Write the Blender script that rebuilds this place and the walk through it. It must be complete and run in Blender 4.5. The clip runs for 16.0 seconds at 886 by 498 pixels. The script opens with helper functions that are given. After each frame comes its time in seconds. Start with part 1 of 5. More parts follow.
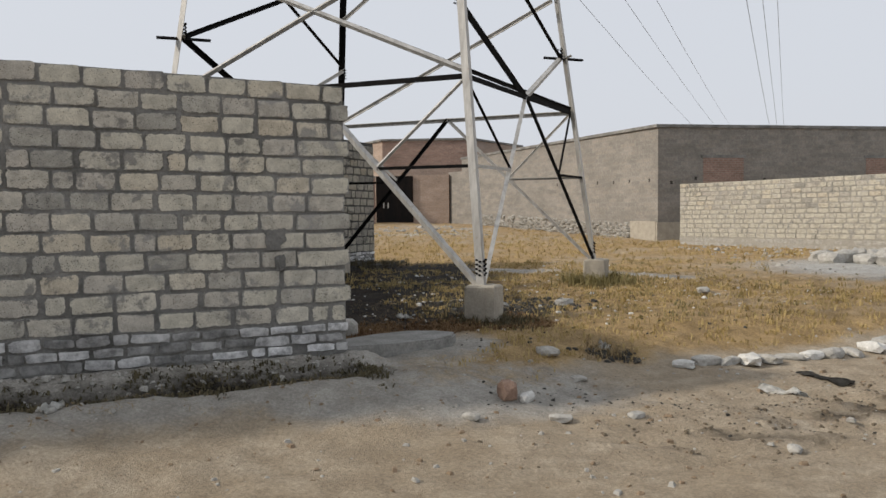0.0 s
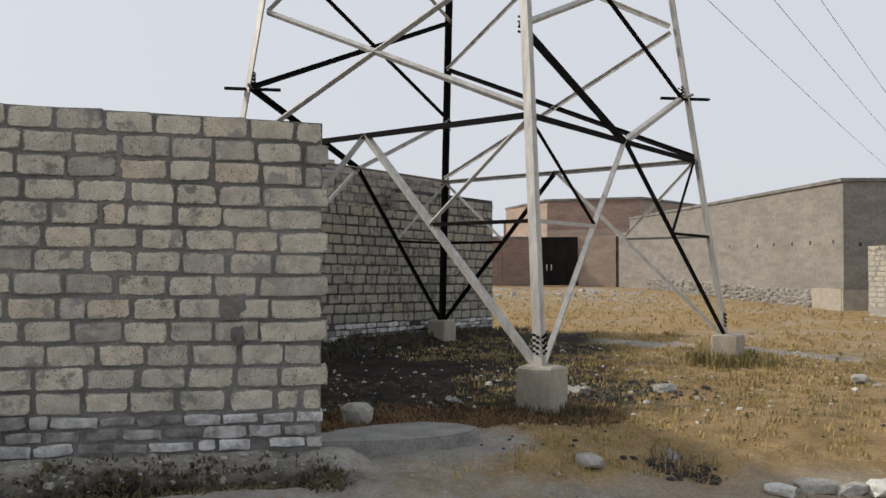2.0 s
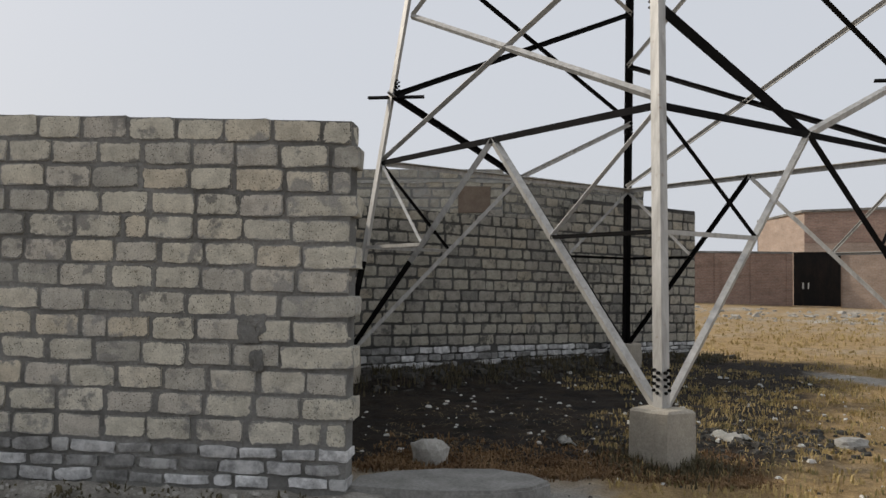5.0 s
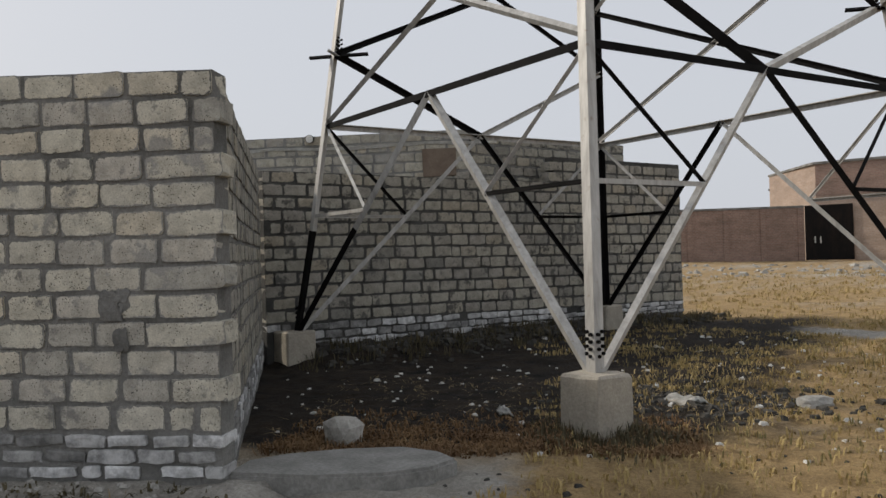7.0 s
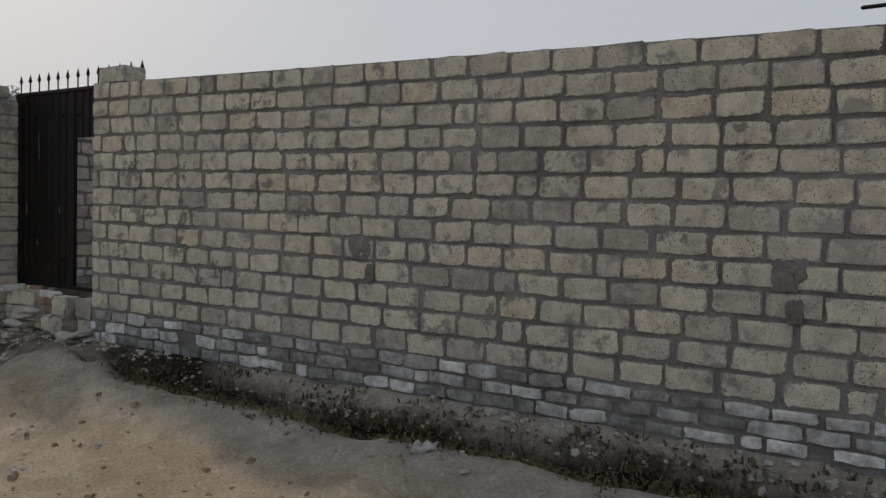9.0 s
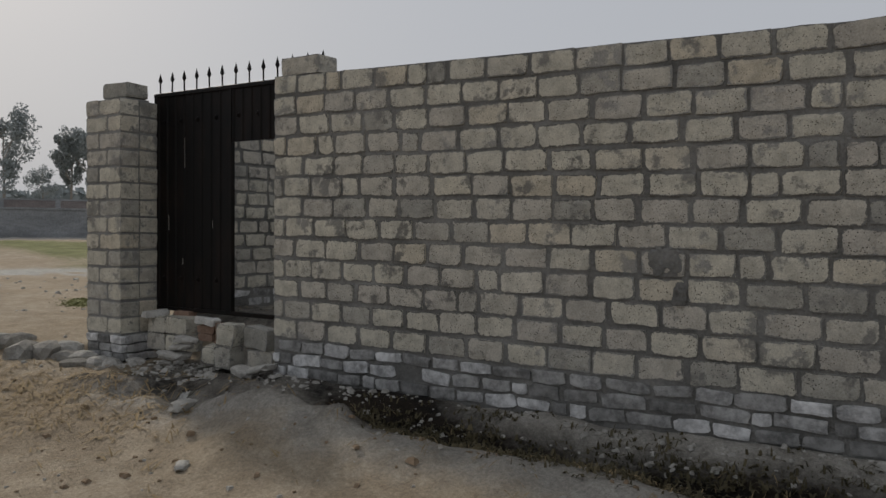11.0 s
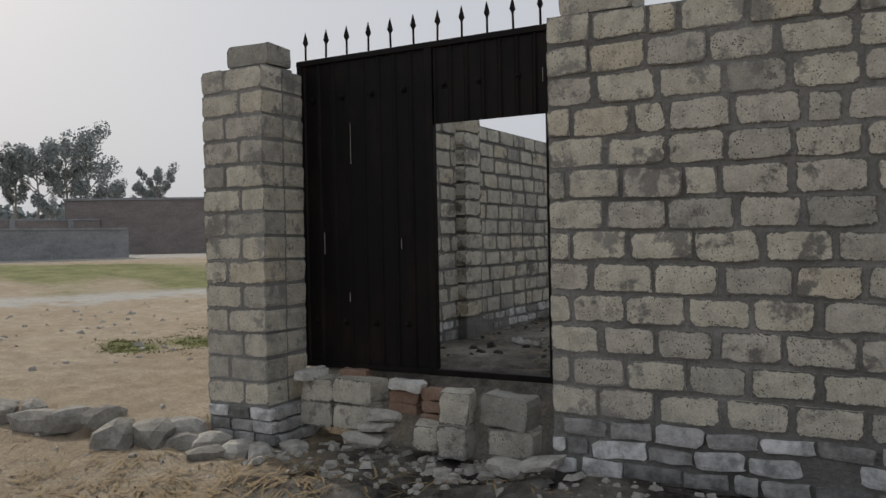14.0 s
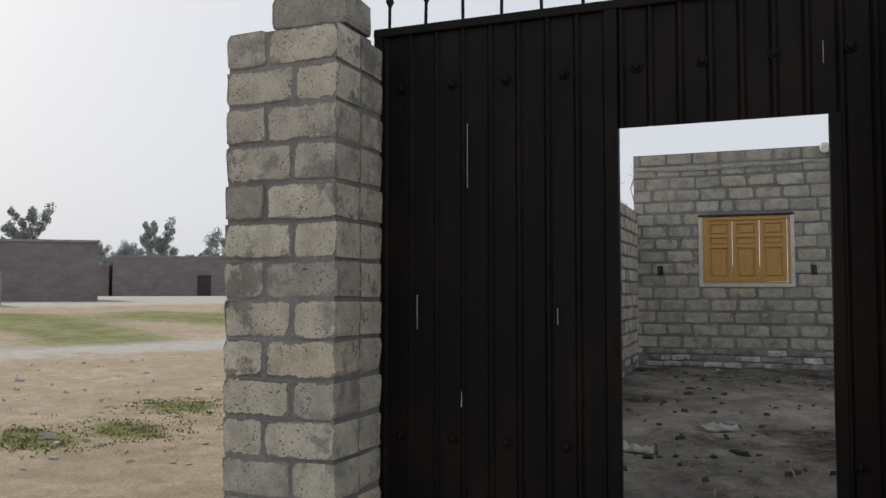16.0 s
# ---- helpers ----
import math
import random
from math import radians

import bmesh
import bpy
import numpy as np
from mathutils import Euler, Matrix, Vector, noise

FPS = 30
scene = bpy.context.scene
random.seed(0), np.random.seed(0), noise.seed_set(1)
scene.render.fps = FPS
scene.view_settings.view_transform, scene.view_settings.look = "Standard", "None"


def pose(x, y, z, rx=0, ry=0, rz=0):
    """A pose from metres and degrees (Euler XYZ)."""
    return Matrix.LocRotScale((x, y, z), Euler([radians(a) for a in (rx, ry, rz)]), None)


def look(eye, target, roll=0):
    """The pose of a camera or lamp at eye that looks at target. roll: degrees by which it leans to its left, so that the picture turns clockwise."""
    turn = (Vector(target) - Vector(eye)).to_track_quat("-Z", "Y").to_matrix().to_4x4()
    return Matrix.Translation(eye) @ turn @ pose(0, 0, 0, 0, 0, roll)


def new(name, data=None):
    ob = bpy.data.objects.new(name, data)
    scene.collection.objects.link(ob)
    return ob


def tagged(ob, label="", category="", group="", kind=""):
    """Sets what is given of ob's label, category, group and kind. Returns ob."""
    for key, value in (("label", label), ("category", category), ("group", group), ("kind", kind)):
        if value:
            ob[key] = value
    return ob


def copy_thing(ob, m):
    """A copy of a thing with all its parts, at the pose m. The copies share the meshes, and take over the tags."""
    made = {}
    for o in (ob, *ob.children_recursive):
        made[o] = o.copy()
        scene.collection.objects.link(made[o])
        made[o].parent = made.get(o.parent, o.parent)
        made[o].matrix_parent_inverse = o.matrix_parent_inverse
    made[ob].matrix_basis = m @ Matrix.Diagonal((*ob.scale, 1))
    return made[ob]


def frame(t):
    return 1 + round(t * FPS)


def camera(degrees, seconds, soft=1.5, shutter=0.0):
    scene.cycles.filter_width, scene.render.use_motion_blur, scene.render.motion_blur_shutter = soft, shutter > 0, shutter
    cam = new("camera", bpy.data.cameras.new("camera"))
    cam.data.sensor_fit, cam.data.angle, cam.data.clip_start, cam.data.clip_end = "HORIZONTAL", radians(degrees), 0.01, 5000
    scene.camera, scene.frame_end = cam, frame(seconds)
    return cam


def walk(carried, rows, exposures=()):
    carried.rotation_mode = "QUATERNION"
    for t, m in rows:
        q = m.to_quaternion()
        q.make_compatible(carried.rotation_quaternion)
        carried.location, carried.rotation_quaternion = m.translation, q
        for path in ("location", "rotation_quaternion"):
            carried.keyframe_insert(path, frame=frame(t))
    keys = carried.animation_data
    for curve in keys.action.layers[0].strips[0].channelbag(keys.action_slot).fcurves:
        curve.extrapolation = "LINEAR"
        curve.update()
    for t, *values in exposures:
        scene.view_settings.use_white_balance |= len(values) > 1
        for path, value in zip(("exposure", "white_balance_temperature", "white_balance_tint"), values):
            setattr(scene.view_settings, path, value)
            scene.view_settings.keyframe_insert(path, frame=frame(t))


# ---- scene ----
cam = camera(56.4, 16.0)
METRES, EYE, TILT, LEAN, TURN = 15.5, 1.35, 0.0, 0.0, 0.0
ROWS = [
    (0.0, 0.0, 0.0, 0.0, -0.03, -2.8, 0.54),
    (0.5, 0.0267, 0.0329, -0.0004, 4.46, -2.28, 0.87),
    (1.0, 0.0496, 0.0579, 0.0014, 6.93, 0.38, -0.05),
    (1.5, 0.0713, 0.0864, 0.0011, 10.82, 1.22, -0.34),
    (2.0, 0.0894, 0.1157, 0.0006, 12.95, 1.51, -0.11),
    (2.5, 0.1134, 0.1416, 0.0024, 13.64, 1.92, 0.13),
    (3.0, 0.1274, 0.1661, 0.0023, 17.05, 2.35, 0.31),
    (3.5, 0.1385, 0.1829, 0.0035, 21.77, 2.25, 0.0),
    (4.0, 0.151, 0.1929, 0.0052, 29.9, 2.32, -0.71),
    (4.5, 0.1515, 0.1995, 0.0048, 30.64, 2.38, -0.99),
    (7.0, 0.1833, 0.2732, -0.0015, 32.09, 0.45, 1.7),
    (7.5, 0.1706, 0.2669, 0.001, 33.34, -0.85, 2.16),
    (8.0, 0.1483, 0.2463, 0.0028, 36.39, -1.39, 1.23),
    (8.5, 0.1252, 0.2265, -0.0012, 46.78, -1.84, -0.79),
    (9.0, 0.0965, 0.2049, 0.0016, 58.15, -2.17, -1.31),
    (11.5, -0.0711, 0.115, -0.0019, 57.84, -1.06, 0.0),
    (12.0, -0.1042, 0.1041, -0.0004, 58.03, -0.8, 0.61),
    (12.5, -0.1469, 0.0971, 0.0019, 58.78, -0.96, 1.19),
    (13.0, -0.1816, 0.0857, 0.002, 58.95, -0.67, 0.85),
    (13.5, -0.222, 0.0831, 0.0011, 58.08, -0.41, 0.97),
    (14.0, -0.2598, 0.0843, 0.0025, 54.29, -0.65, 1.13),
    (14.5, -0.2981, 0.0894, 0.0019, 48.7, -1.04, 0.85),
    (15.0, -0.3467, 0.1009, 0.0041, 47.7, 1.1, 0.71),
    (15.5, -0.387, 0.0991, 0.0084, 48.96, 3.21, -0.29),
    (16.0, -0.4262, 0.1021, 0.0084, 46.48, 2.86, 0.01),
]
EXPOSURES = [(0.0, 0.22), (1.5, 0.22), (3.5, 0.25), (4.5, 0.15), (7.0, 0.08), (8.0, 0.2), (9.0, -0.27), (11.5, -0.43), (12.0, -0.36), (13.0, -0.2), (14.0, -0.12), (14.5, 0.36), (15.0, -0.05), (15.5, 0.07), (16.0, 0.22)]
walk(cam, [(t, pose(0, 0, EYE, TILT, LEAN, TURN) @ pose(METRES * x, METRES * y, METRES * z, 90 + pitch, roll, yaw)) for t, x, y, z, yaw, pitch, roll in ROWS], EXPOSURES)
# ---------------------------------------------------------------- light
SUN_EL, SUN_AZ = 33.0, 183.0      # the sun stands low behind the plot, azimuth from +x towards +y
world = bpy.data.worlds.new("sky")
scene.world = world
world.use_nodes = True
wn, wl = world.node_tree.nodes, world.node_tree.links
sky = wn.new("ShaderNodeTexSky")
sky.sky_type, sky.sun_disc = "NISHITA", False
sky.sun_elevation, sky.sun_rotation = radians(SUN_EL), radians(90 - SUN_AZ)
sky.air_density, sky.dust_density, sky.ozone_density = 1.0, 6.0, 1.0
haze = wn.new("ShaderNodeMixRGB")
haze.inputs[0].default_value = 0.9
haze.inputs[2].default_value = (6.1, 6.35, 6.85, 1)
wl.new(sky.outputs[0], haze.inputs[1])
wl.new(haze.outputs[0], wn["Background"].inputs[0])
wn["Background"].inputs[1].default_value = 0.1
sun = new("sun", bpy.data.lights.new("sun", "SUN"))
sun.data.energy, sun.data.angle, sun.data.color = 2.7, radians(2.5), (1.0, 0.91, 0.79)
sd = Vector((math.cos(radians(SUN_AZ)) * math.cos(radians(SUN_EL)), math.sin(radians(SUN_AZ)) * math.cos(radians(SUN_EL)), math.sin(radians(SUN_EL))))
sun.matrix_world = look(sd * 60, (0, 0, 0))

# ---------------------------------------------------------------- materials


class Nodes:
    """Small helper round one node material."""

    def __init__(self, name, rough=0.9, metal=0.0):
        self.m = bpy.data.materials.new(name)
        self.m.use_nodes = True
        self.n, self.l = self.m.node_tree.nodes, self.m.node_tree.links
        self.b = self.n["Principled BSDF"]
        self.b.inputs["Roughness"].default_value = rough
        self.b.inputs["Metallic"].default_value = metal
        self.b.inputs["Specular IOR Level"].default_value = 0.25
        self.co = self.n.new("ShaderNodeTexCoord").outputs["Object"]

    def world(self):
        self.co = self.n.new("ShaderNodeNewGeometry").outputs["Position"]
        return self

    def noise(self, scale, detail=4, rough=0.6, stretch=None):
        t = self.n.new("ShaderNodeTexNoise")
        t.inputs["Scale"].default_value, t.inputs["Detail"].default_value, t.inputs["Roughness"].default_value = scale, detail, rough
        co = self.co
        if stretch:
            mp = self.n.new("ShaderNodeMapping")
            mp.inputs["Scale"].default_value = stretch
            self.l.new(co, mp.inputs["Vector"])
            co = mp.outputs[0]
        self.l.new(co, t.inputs["Vector"])
        return t.outputs["Fac"]

    def voronoi(self, scale):
        t = self.n.new("ShaderNodeTexVoronoi")
        t.inputs["Scale"].default_value = scale
        self.l.new(self.co, t.inputs["Vector"])
        return t.outputs["Distance"]

    def ramp(self, fac, stops):
        r = self.n.new("ShaderNodeValToRGB")
        e = r.color_ramp.elements
        while len(e) < len(stops):
            e.new(0.5)
        for k, (p, c) in zip(e, stops):
            k.position, k.color = p, (c, c, c, 1) if isinstance(c, (int, float)) else (*c, 1)
        self.l.new(fac, r.inputs[0])
        return r.outputs[0]

    def put(self, socket, value):
        if isinstance(value, tuple):
            socket.default_value = (*value, 1)
        elif isinstance(value, (int, float)):
            socket.default_value = value
        else:
            self.l.new(value, socket)

    def mix(self, fac, a, b, kind="MIX"):
        x = self.n.new("ShaderNodeMixRGB")
        x.blend_type = kind
        self.put(x.inputs[0], fac)
        self.put(x.inputs[1], a)
        self.put(x.inputs[2], b)
        return x.outputs[0]

    def attr(self, name):
        a = self.n.new("ShaderNodeAttribute")
        a.attribute_name = name
        return a.outputs["Fac"]

    def rand(self, island=False):
        if island:
            return self.n.new("ShaderNodeNewGeometry").outputs["Random Per Island"]
        return self.n.new("ShaderNodeObjectInfo").outputs["Random"]

    def done(self, colour, height=None, strength=0.5, dist=0.01):
        self.put(self.b.inputs["Base Color"], colour)
        if height is not None:
            bp = self.n.new("ShaderNodeBump")
            bp.inputs["Strength"].default_value, bp.inputs["Distance"].default_value = strength, dist
            self.l.new(height, bp.inputs["Height"])
            self.l.new(bp.outputs[0], self.b.inputs["Normal"])
        return self.m


def block_material(name, island=False, dark=1.0, joint=1.0):
    k = Nodes(name, 0.95).world()
    d = dark
    tone = k.ramp(k.rand(island), [(0.0, (0.25 * d, 0.242 * d, 0.216 * d)), (0.06, (0.32 * d, 0.307 * d, 0.268 * d)), (0.18, (0.37 * d, 0.345 * d, 0.30 * d)),
                                   (0.55, (0.40 * d, 0.378 * d, 0.318 * d)), (0.82, (0.44 * d, 0.415 * d, 0.345 * d)), (0.93, (0.42 * d, 0.375 * d, 0.295 * d)), (1.0, (0.46 * d, 0.435 * d, 0.37 * d))])
    stain = k.ramp(k.noise(9, 4, 0.6), [(0.36, 0.78), (0.6, 1.04)])
    grain = k.ramp(k.noise(95, 4, 0.75), [(0.32, 0.78), (0.62, 1.08)])
    pits = k.ramp(k.voronoi(70), [(0.16, 0.12), (0.34, 1.0)])
    pits = k.mix(k.ramp(k.noise(34, 3), [(0.45, 0.0), (0.53, 1.0)]), (1, 1, 1), pits)
    holes = k.mix(k.ramp(k.noise(5.5, 3), [(0.38, 0.15), (0.55, 1.0)]), (1, 1, 1), pits)
    col = k.mix(1.0, k.mix(1.0, k.mix(1.0, tone, stain, "MULTIPLY"), grain, "MULTIPLY"), holes, "MULTIPLY")
    # mortar squeezed out of the joints over the block's edges
    wander = k.mix(0.4, k.noise(8, 3, 0.6), k.noise(36, 4, 0.65))
    lap = k.mix(0.7, k.attr("inner"), wander)
    lap = k.ramp(lap, [(0.385, 1.0), (0.425, 0.0)])
    broad = k.ramp(k.noise(4.2, 5, 0.7), [(0.555, 0.0), (0.62, 0.8)])
    paste = k.mix(k.ramp(k.noise(1.1, 4, 0.6), [(0.38, 0.0), (0.62, 1.0)]), (0.12 * joint, 0.118 * joint, 0.11 * joint), (0.27 * joint, 0.265 * joint, 0.25 * joint))
    paste = k.mix(1.0, paste, grain, "MULTIPLY")
    col = k.mix(lap, k.mix(broad, col, paste), paste)
    return k.done(col, k.mix(0.5, k.noise(60, 6, 0.8), holes), 0.9, 0.012)


def plain(name, a, b, scale=6, rough=0.9, bump=0.5, fine=60, metal=0.0, space="world", dist=0.01):
    k = Nodes(name, rough, metal)
    if space == "world":
        k.world()
    base = k.mix(k.ramp(k.noise(scale, 5, 0.65), [(0.32, 0.0), (0.68, 1.0)]), a, b)
    col = k.mix(1.0, base, k.ramp(k.noise(fine, 4, 0.7), [(0.3, 0.75), (0.7, 1.1)]), "MULTIPLY")
    return k.done(col, k.noise(fine, 6, 0.7), bump, dist)


M_BLOCK = block_material("concrete_block", False, 1.38, 1.12)
M_BLOCK_FAR = block_material("concrete_block_joined", True, 1.38, 1.12)
# same block at a lower tone, for the side, back and room-side walls
M_BLOCK_DARK = block_material("dark_block", False, 0.92, 0.5)
M_BLOCK_DARK_J = block_material("dark_block_joined", True, 0.92, 0.5)
M_BLOCK_PALE = block_material("pale_block", True, 1.2, 1.5)
M_MORTAR = plain("mortar", (0.13, 0.128, 0.12), (0.30, 0.295, 0.278), 1.6, 0.97, 0.9, 45, dist=0.02)
# darker mortar, used in the back wall only
M_MORTAR_DARK = plain("dark_mortar", (0.045, 0.044, 0.042), (0.12, 0.118, 0.11), 1.6, 0.97, 0.9, 45, dist=0.02)
M_BLOCK_ROOM = block_material("grey_room_block", False, 1.12, 1.35)
M_BLOCK_ROOM_J = block_material("grey_room_block_joined", True, 1.12, 1.35)
M_MORTAR_ROOM = plain("grey_room_mortar", (0.17, 0.17, 0.165), (0.32, 0.315, 0.3), 1.4, 0.97, 0.8, 45)
M_MORTAR_PALE = plain("pale_mortar", (0.30, 0.285, 0.25), (0.40, 0.38, 0.335), 3, 0.97, 0.6, 45)
M_CONCRETE = plain("rough_concrete", (0.33, 0.30, 0.25), (0.44, 0.40, 0.33), 5, 0.92, 0.6, 50)
M_STONE = plain("broken_stone", (0.30, 0.29, 0.26), (0.48, 0.46, 0.42), 9, 0.93, 0.9, 40)
M_PALE = plain("chalky_stone", (0.5, 0.49, 0.46), (0.68, 0.67, 0.63), 9, 0.93, 0.6, 50)
M_KERB = plain("dusty_kerb_stone", (0.19, 0.18, 0.16), (0.34, 0.325, 0.29), 9, 0.95, 0.9, 40)
M_CLAY = plain("red_clay_brick", (0.24, 0.15, 0.11), (0.34, 0.24, 0.18), 14, 0.93, 0.6, 70)
M_STRAW = plain("dry_straw", (0.22, 0.16, 0.085), (0.36, 0.27, 0.15), 3, 0.9, 0.1)
M_WEED = plain("dull_weed", (0.055, 0.05, 0.03), (0.14, 0.115, 0.065), 3, 0.9, 0.1)
M_CHAR = plain("dark_litter", (0.03, 0.028, 0.025), (0.09, 0.085, 0.075), 12, 0.95, 0.6)
M_CLOTH = plain("dirty_white_cloth", (0.55, 0.54, 0.5), (0.75, 0.74, 0.7), 10, 0.9, 0.4, 30)
M_PLASTER = plain("white_plaster", (0.55, 0.53, 0.48), (0.72, 0.70, 0.65), 6, 0.9, 0.4)
M_WIRE = plain("dull_wire", (0.16, 0.16, 0.17), (0.22, 0.22, 0.23), 1, 0.6, 0.0)
M_GLASS_LAMP = plain("lamp_glass", (0.75, 0.75, 0.72), (0.85, 0.85, 0.82), 4, 0.2, 0.0)


def lime_brick_material(name, island):
    k = Nodes(name, 0.95).world()
    tone = k.ramp(k.rand(island), [(0.0, (0.22, 0.218, 0.21)), (0.4, (0.40, 0.397, 0.385)), (0.65, (0.60, 0.6, 0.595)), (1.0, (0.74, 0.74, 0.735))])
    col = k.mix(1.0, tone, k.ramp(k.noise(9, 5, 0.7), [(0.36, 0.45), (0.62, 1.05)]), "MULTIPLY")
    return k.done(col, k.noise(55, 6, 0.7), 0.7, 0.012)


M_LIME = lime_brick_material("lime_bloomed_brick", False)
M_LIME_J = lime_brick_material("lime_bloomed_brick_joined", True)


def steel():
    k = Nodes("galvanised_steel", 0.55, 0.25).world()
    streak = k.noise(4, 6, 0.7, (3, 3, 0.4))
    col = k.mix(k.ramp(streak, [(0.35, 0.0), (0.65, 1.0)]), (0.33, 0.32, 0.30), (0.52, 0.51, 0.485))
    col = k.mix(k.ramp(k.noise(14, 4), [(0.62, 0.0), (0.75, 0.6)]), col, (0.22, 0.16, 0.11))
    return k.done(col, k.noise(60, 3), 0.15, 0.004)


M_STEEL = steel()
# near-black copy of the pylon steel: backlit shade put into the colour
M_STEEL_SHADE = plain("shade_dark_steel", (0.006, 0.006, 0.006), (0.014, 0.013, 0.013), 5, 0.85, 0.2, 60)
M_STEEL_SHADE.node_tree.nodes["Principled BSDF"].inputs["Specular IOR Level"].default_value = 0.08


def black_paint():
    k = Nodes("black_gate_paint", 0.5, 0.0).world()
    k.b.inputs["Specular IOR Level"].default_value = 0.15
    rust = k.ramp(k.noise(2.2, 6, 0.7, (1.5, 1.5, 0.5)), [(0.45, 0.0), (0.75, 0.8)])
    col = k.mix(rust, (0.004, 0.0036, 0.0035), (0.02, 0.012, 0.009))
    chips = k.ramp(k.noise(26, 5, 0.75, (4, 4, 0.5)), [(0.72, 0.0), (0.76, 0.7)])
    col = k.mix(chips, col, (0.12, 0.10, 0.09))
    return k.done(col, k.noise(9, 4), 0.12, 0.01)


M_GATE = black_paint()


def wood():
    k = Nodes("varnished_pine", 0.5)
    g = k.noise(10, 5, 0.7, (8, 8, 0.7))
    return k.done(k.mix(k.ramp(g, [(0.3, 0.0), (0.7, 1.0)]), (0.42, 0.23, 0.07), (0.58, 0.35, 0.12)), g, 0.1, 0.003)


M_WOOD = wood()


def coursed(name, a, b, mortar, w, h, joint, stain=0.6):
    """Masonry of far buildings: courses of the given size on any upright face."""
    k = Nodes(name, 0.95)
    sep = k.n.new("ShaderNodeSeparateXYZ")
    k.l.new(k.co, sep.inputs[0])
    add = k.n.new("ShaderNodeMath")
    k.l.new(sep.outputs[0], add.inputs[0])
    k.l.new(sep.outputs[1], add.inputs[1])
    com = k.n.new("ShaderNodeCombineXYZ")
    k.l.new(add.outputs[0], com.inputs[0])
    k.l.new(sep.outputs[2], com.inputs[1])
    t = k.n.new("ShaderNodeTexBrick")
    k.l.new(com.outputs[0], t.inputs["Vector"])
    for key, v in (("Scale", 1.0), ("Mortar Size", joint), ("Brick Width", w), ("Row Height", h), ("Mortar Smooth", 0.3)):
        t.inputs[key].default_value = v
    for key, c in (("Color1", a), ("Color2", b), ("Mortar", mortar)):
        t.inputs[key].default_value = (*c, 1)
    col = k.mix(1.0, t.outputs[0], k.ramp(k.noise(0.7, 6, 0.7, (1, 1, 2.5)), [(0.35, stain), (0.65, 1.1)]), "MULTIPLY")
    col = k.mix(1.0, col, k.ramp(k.noise(12, 4, 0.7), [(0.3, 0.75), (0.7, 1.1)]), "MULTIPLY")
    return k.done(col, t.outputs[1], -0.4, 0.02)


M_HOUSE_GREY = coursed("grey_masonry", (0.30, 0.272, 0.238), (0.24, 0.225, 0.205), (0.27, 0.255, 0.232), 0.34, 0.17, 0.02, 0.8)
M_HOUSE_RED = coursed("red_masonry", (0.34, 0.225, 0.18), (0.28, 0.185, 0.15), (0.33, 0.27, 0.23), 0.24, 0.085, 0.012, 0.75)
M_HOUSE_TAN = coursed("tan_masonry", (0.42, 0.32, 0.26), (0.38, 0.28, 0.22), (0.40, 0.34, 0.29), 0.24, 0.085, 0.012, 0.8)
# far masonry and leaves: distance haze put into the base colours
M_HOUSE_DIM = coursed("haze_pale_brown_masonry", (0.25, 0.215, 0.205), (0.22, 0.19, 0.185), (0.25, 0.23, 0.22), 0.24, 0.085, 0.012, 0.8)
M_WALL_DIM = coursed("haze_pale_grey_masonry", (0.31, 0.32, 0.33), (0.27, 0.28, 0.29), (0.30, 0.305, 0.31), 0.34, 0.17, 0.02, 0.75)
M_LEAF = plain("haze_pale_leaves", (0.25, 0.275, 0.27), (0.35, 0.38, 0.375), 0.4, 0.8, 0.0)
M_BARK = plain("pale_bark", (0.25, 0.22, 0.19), (0.36, 0.33, 0.29), 3, 0.9, 0.3)


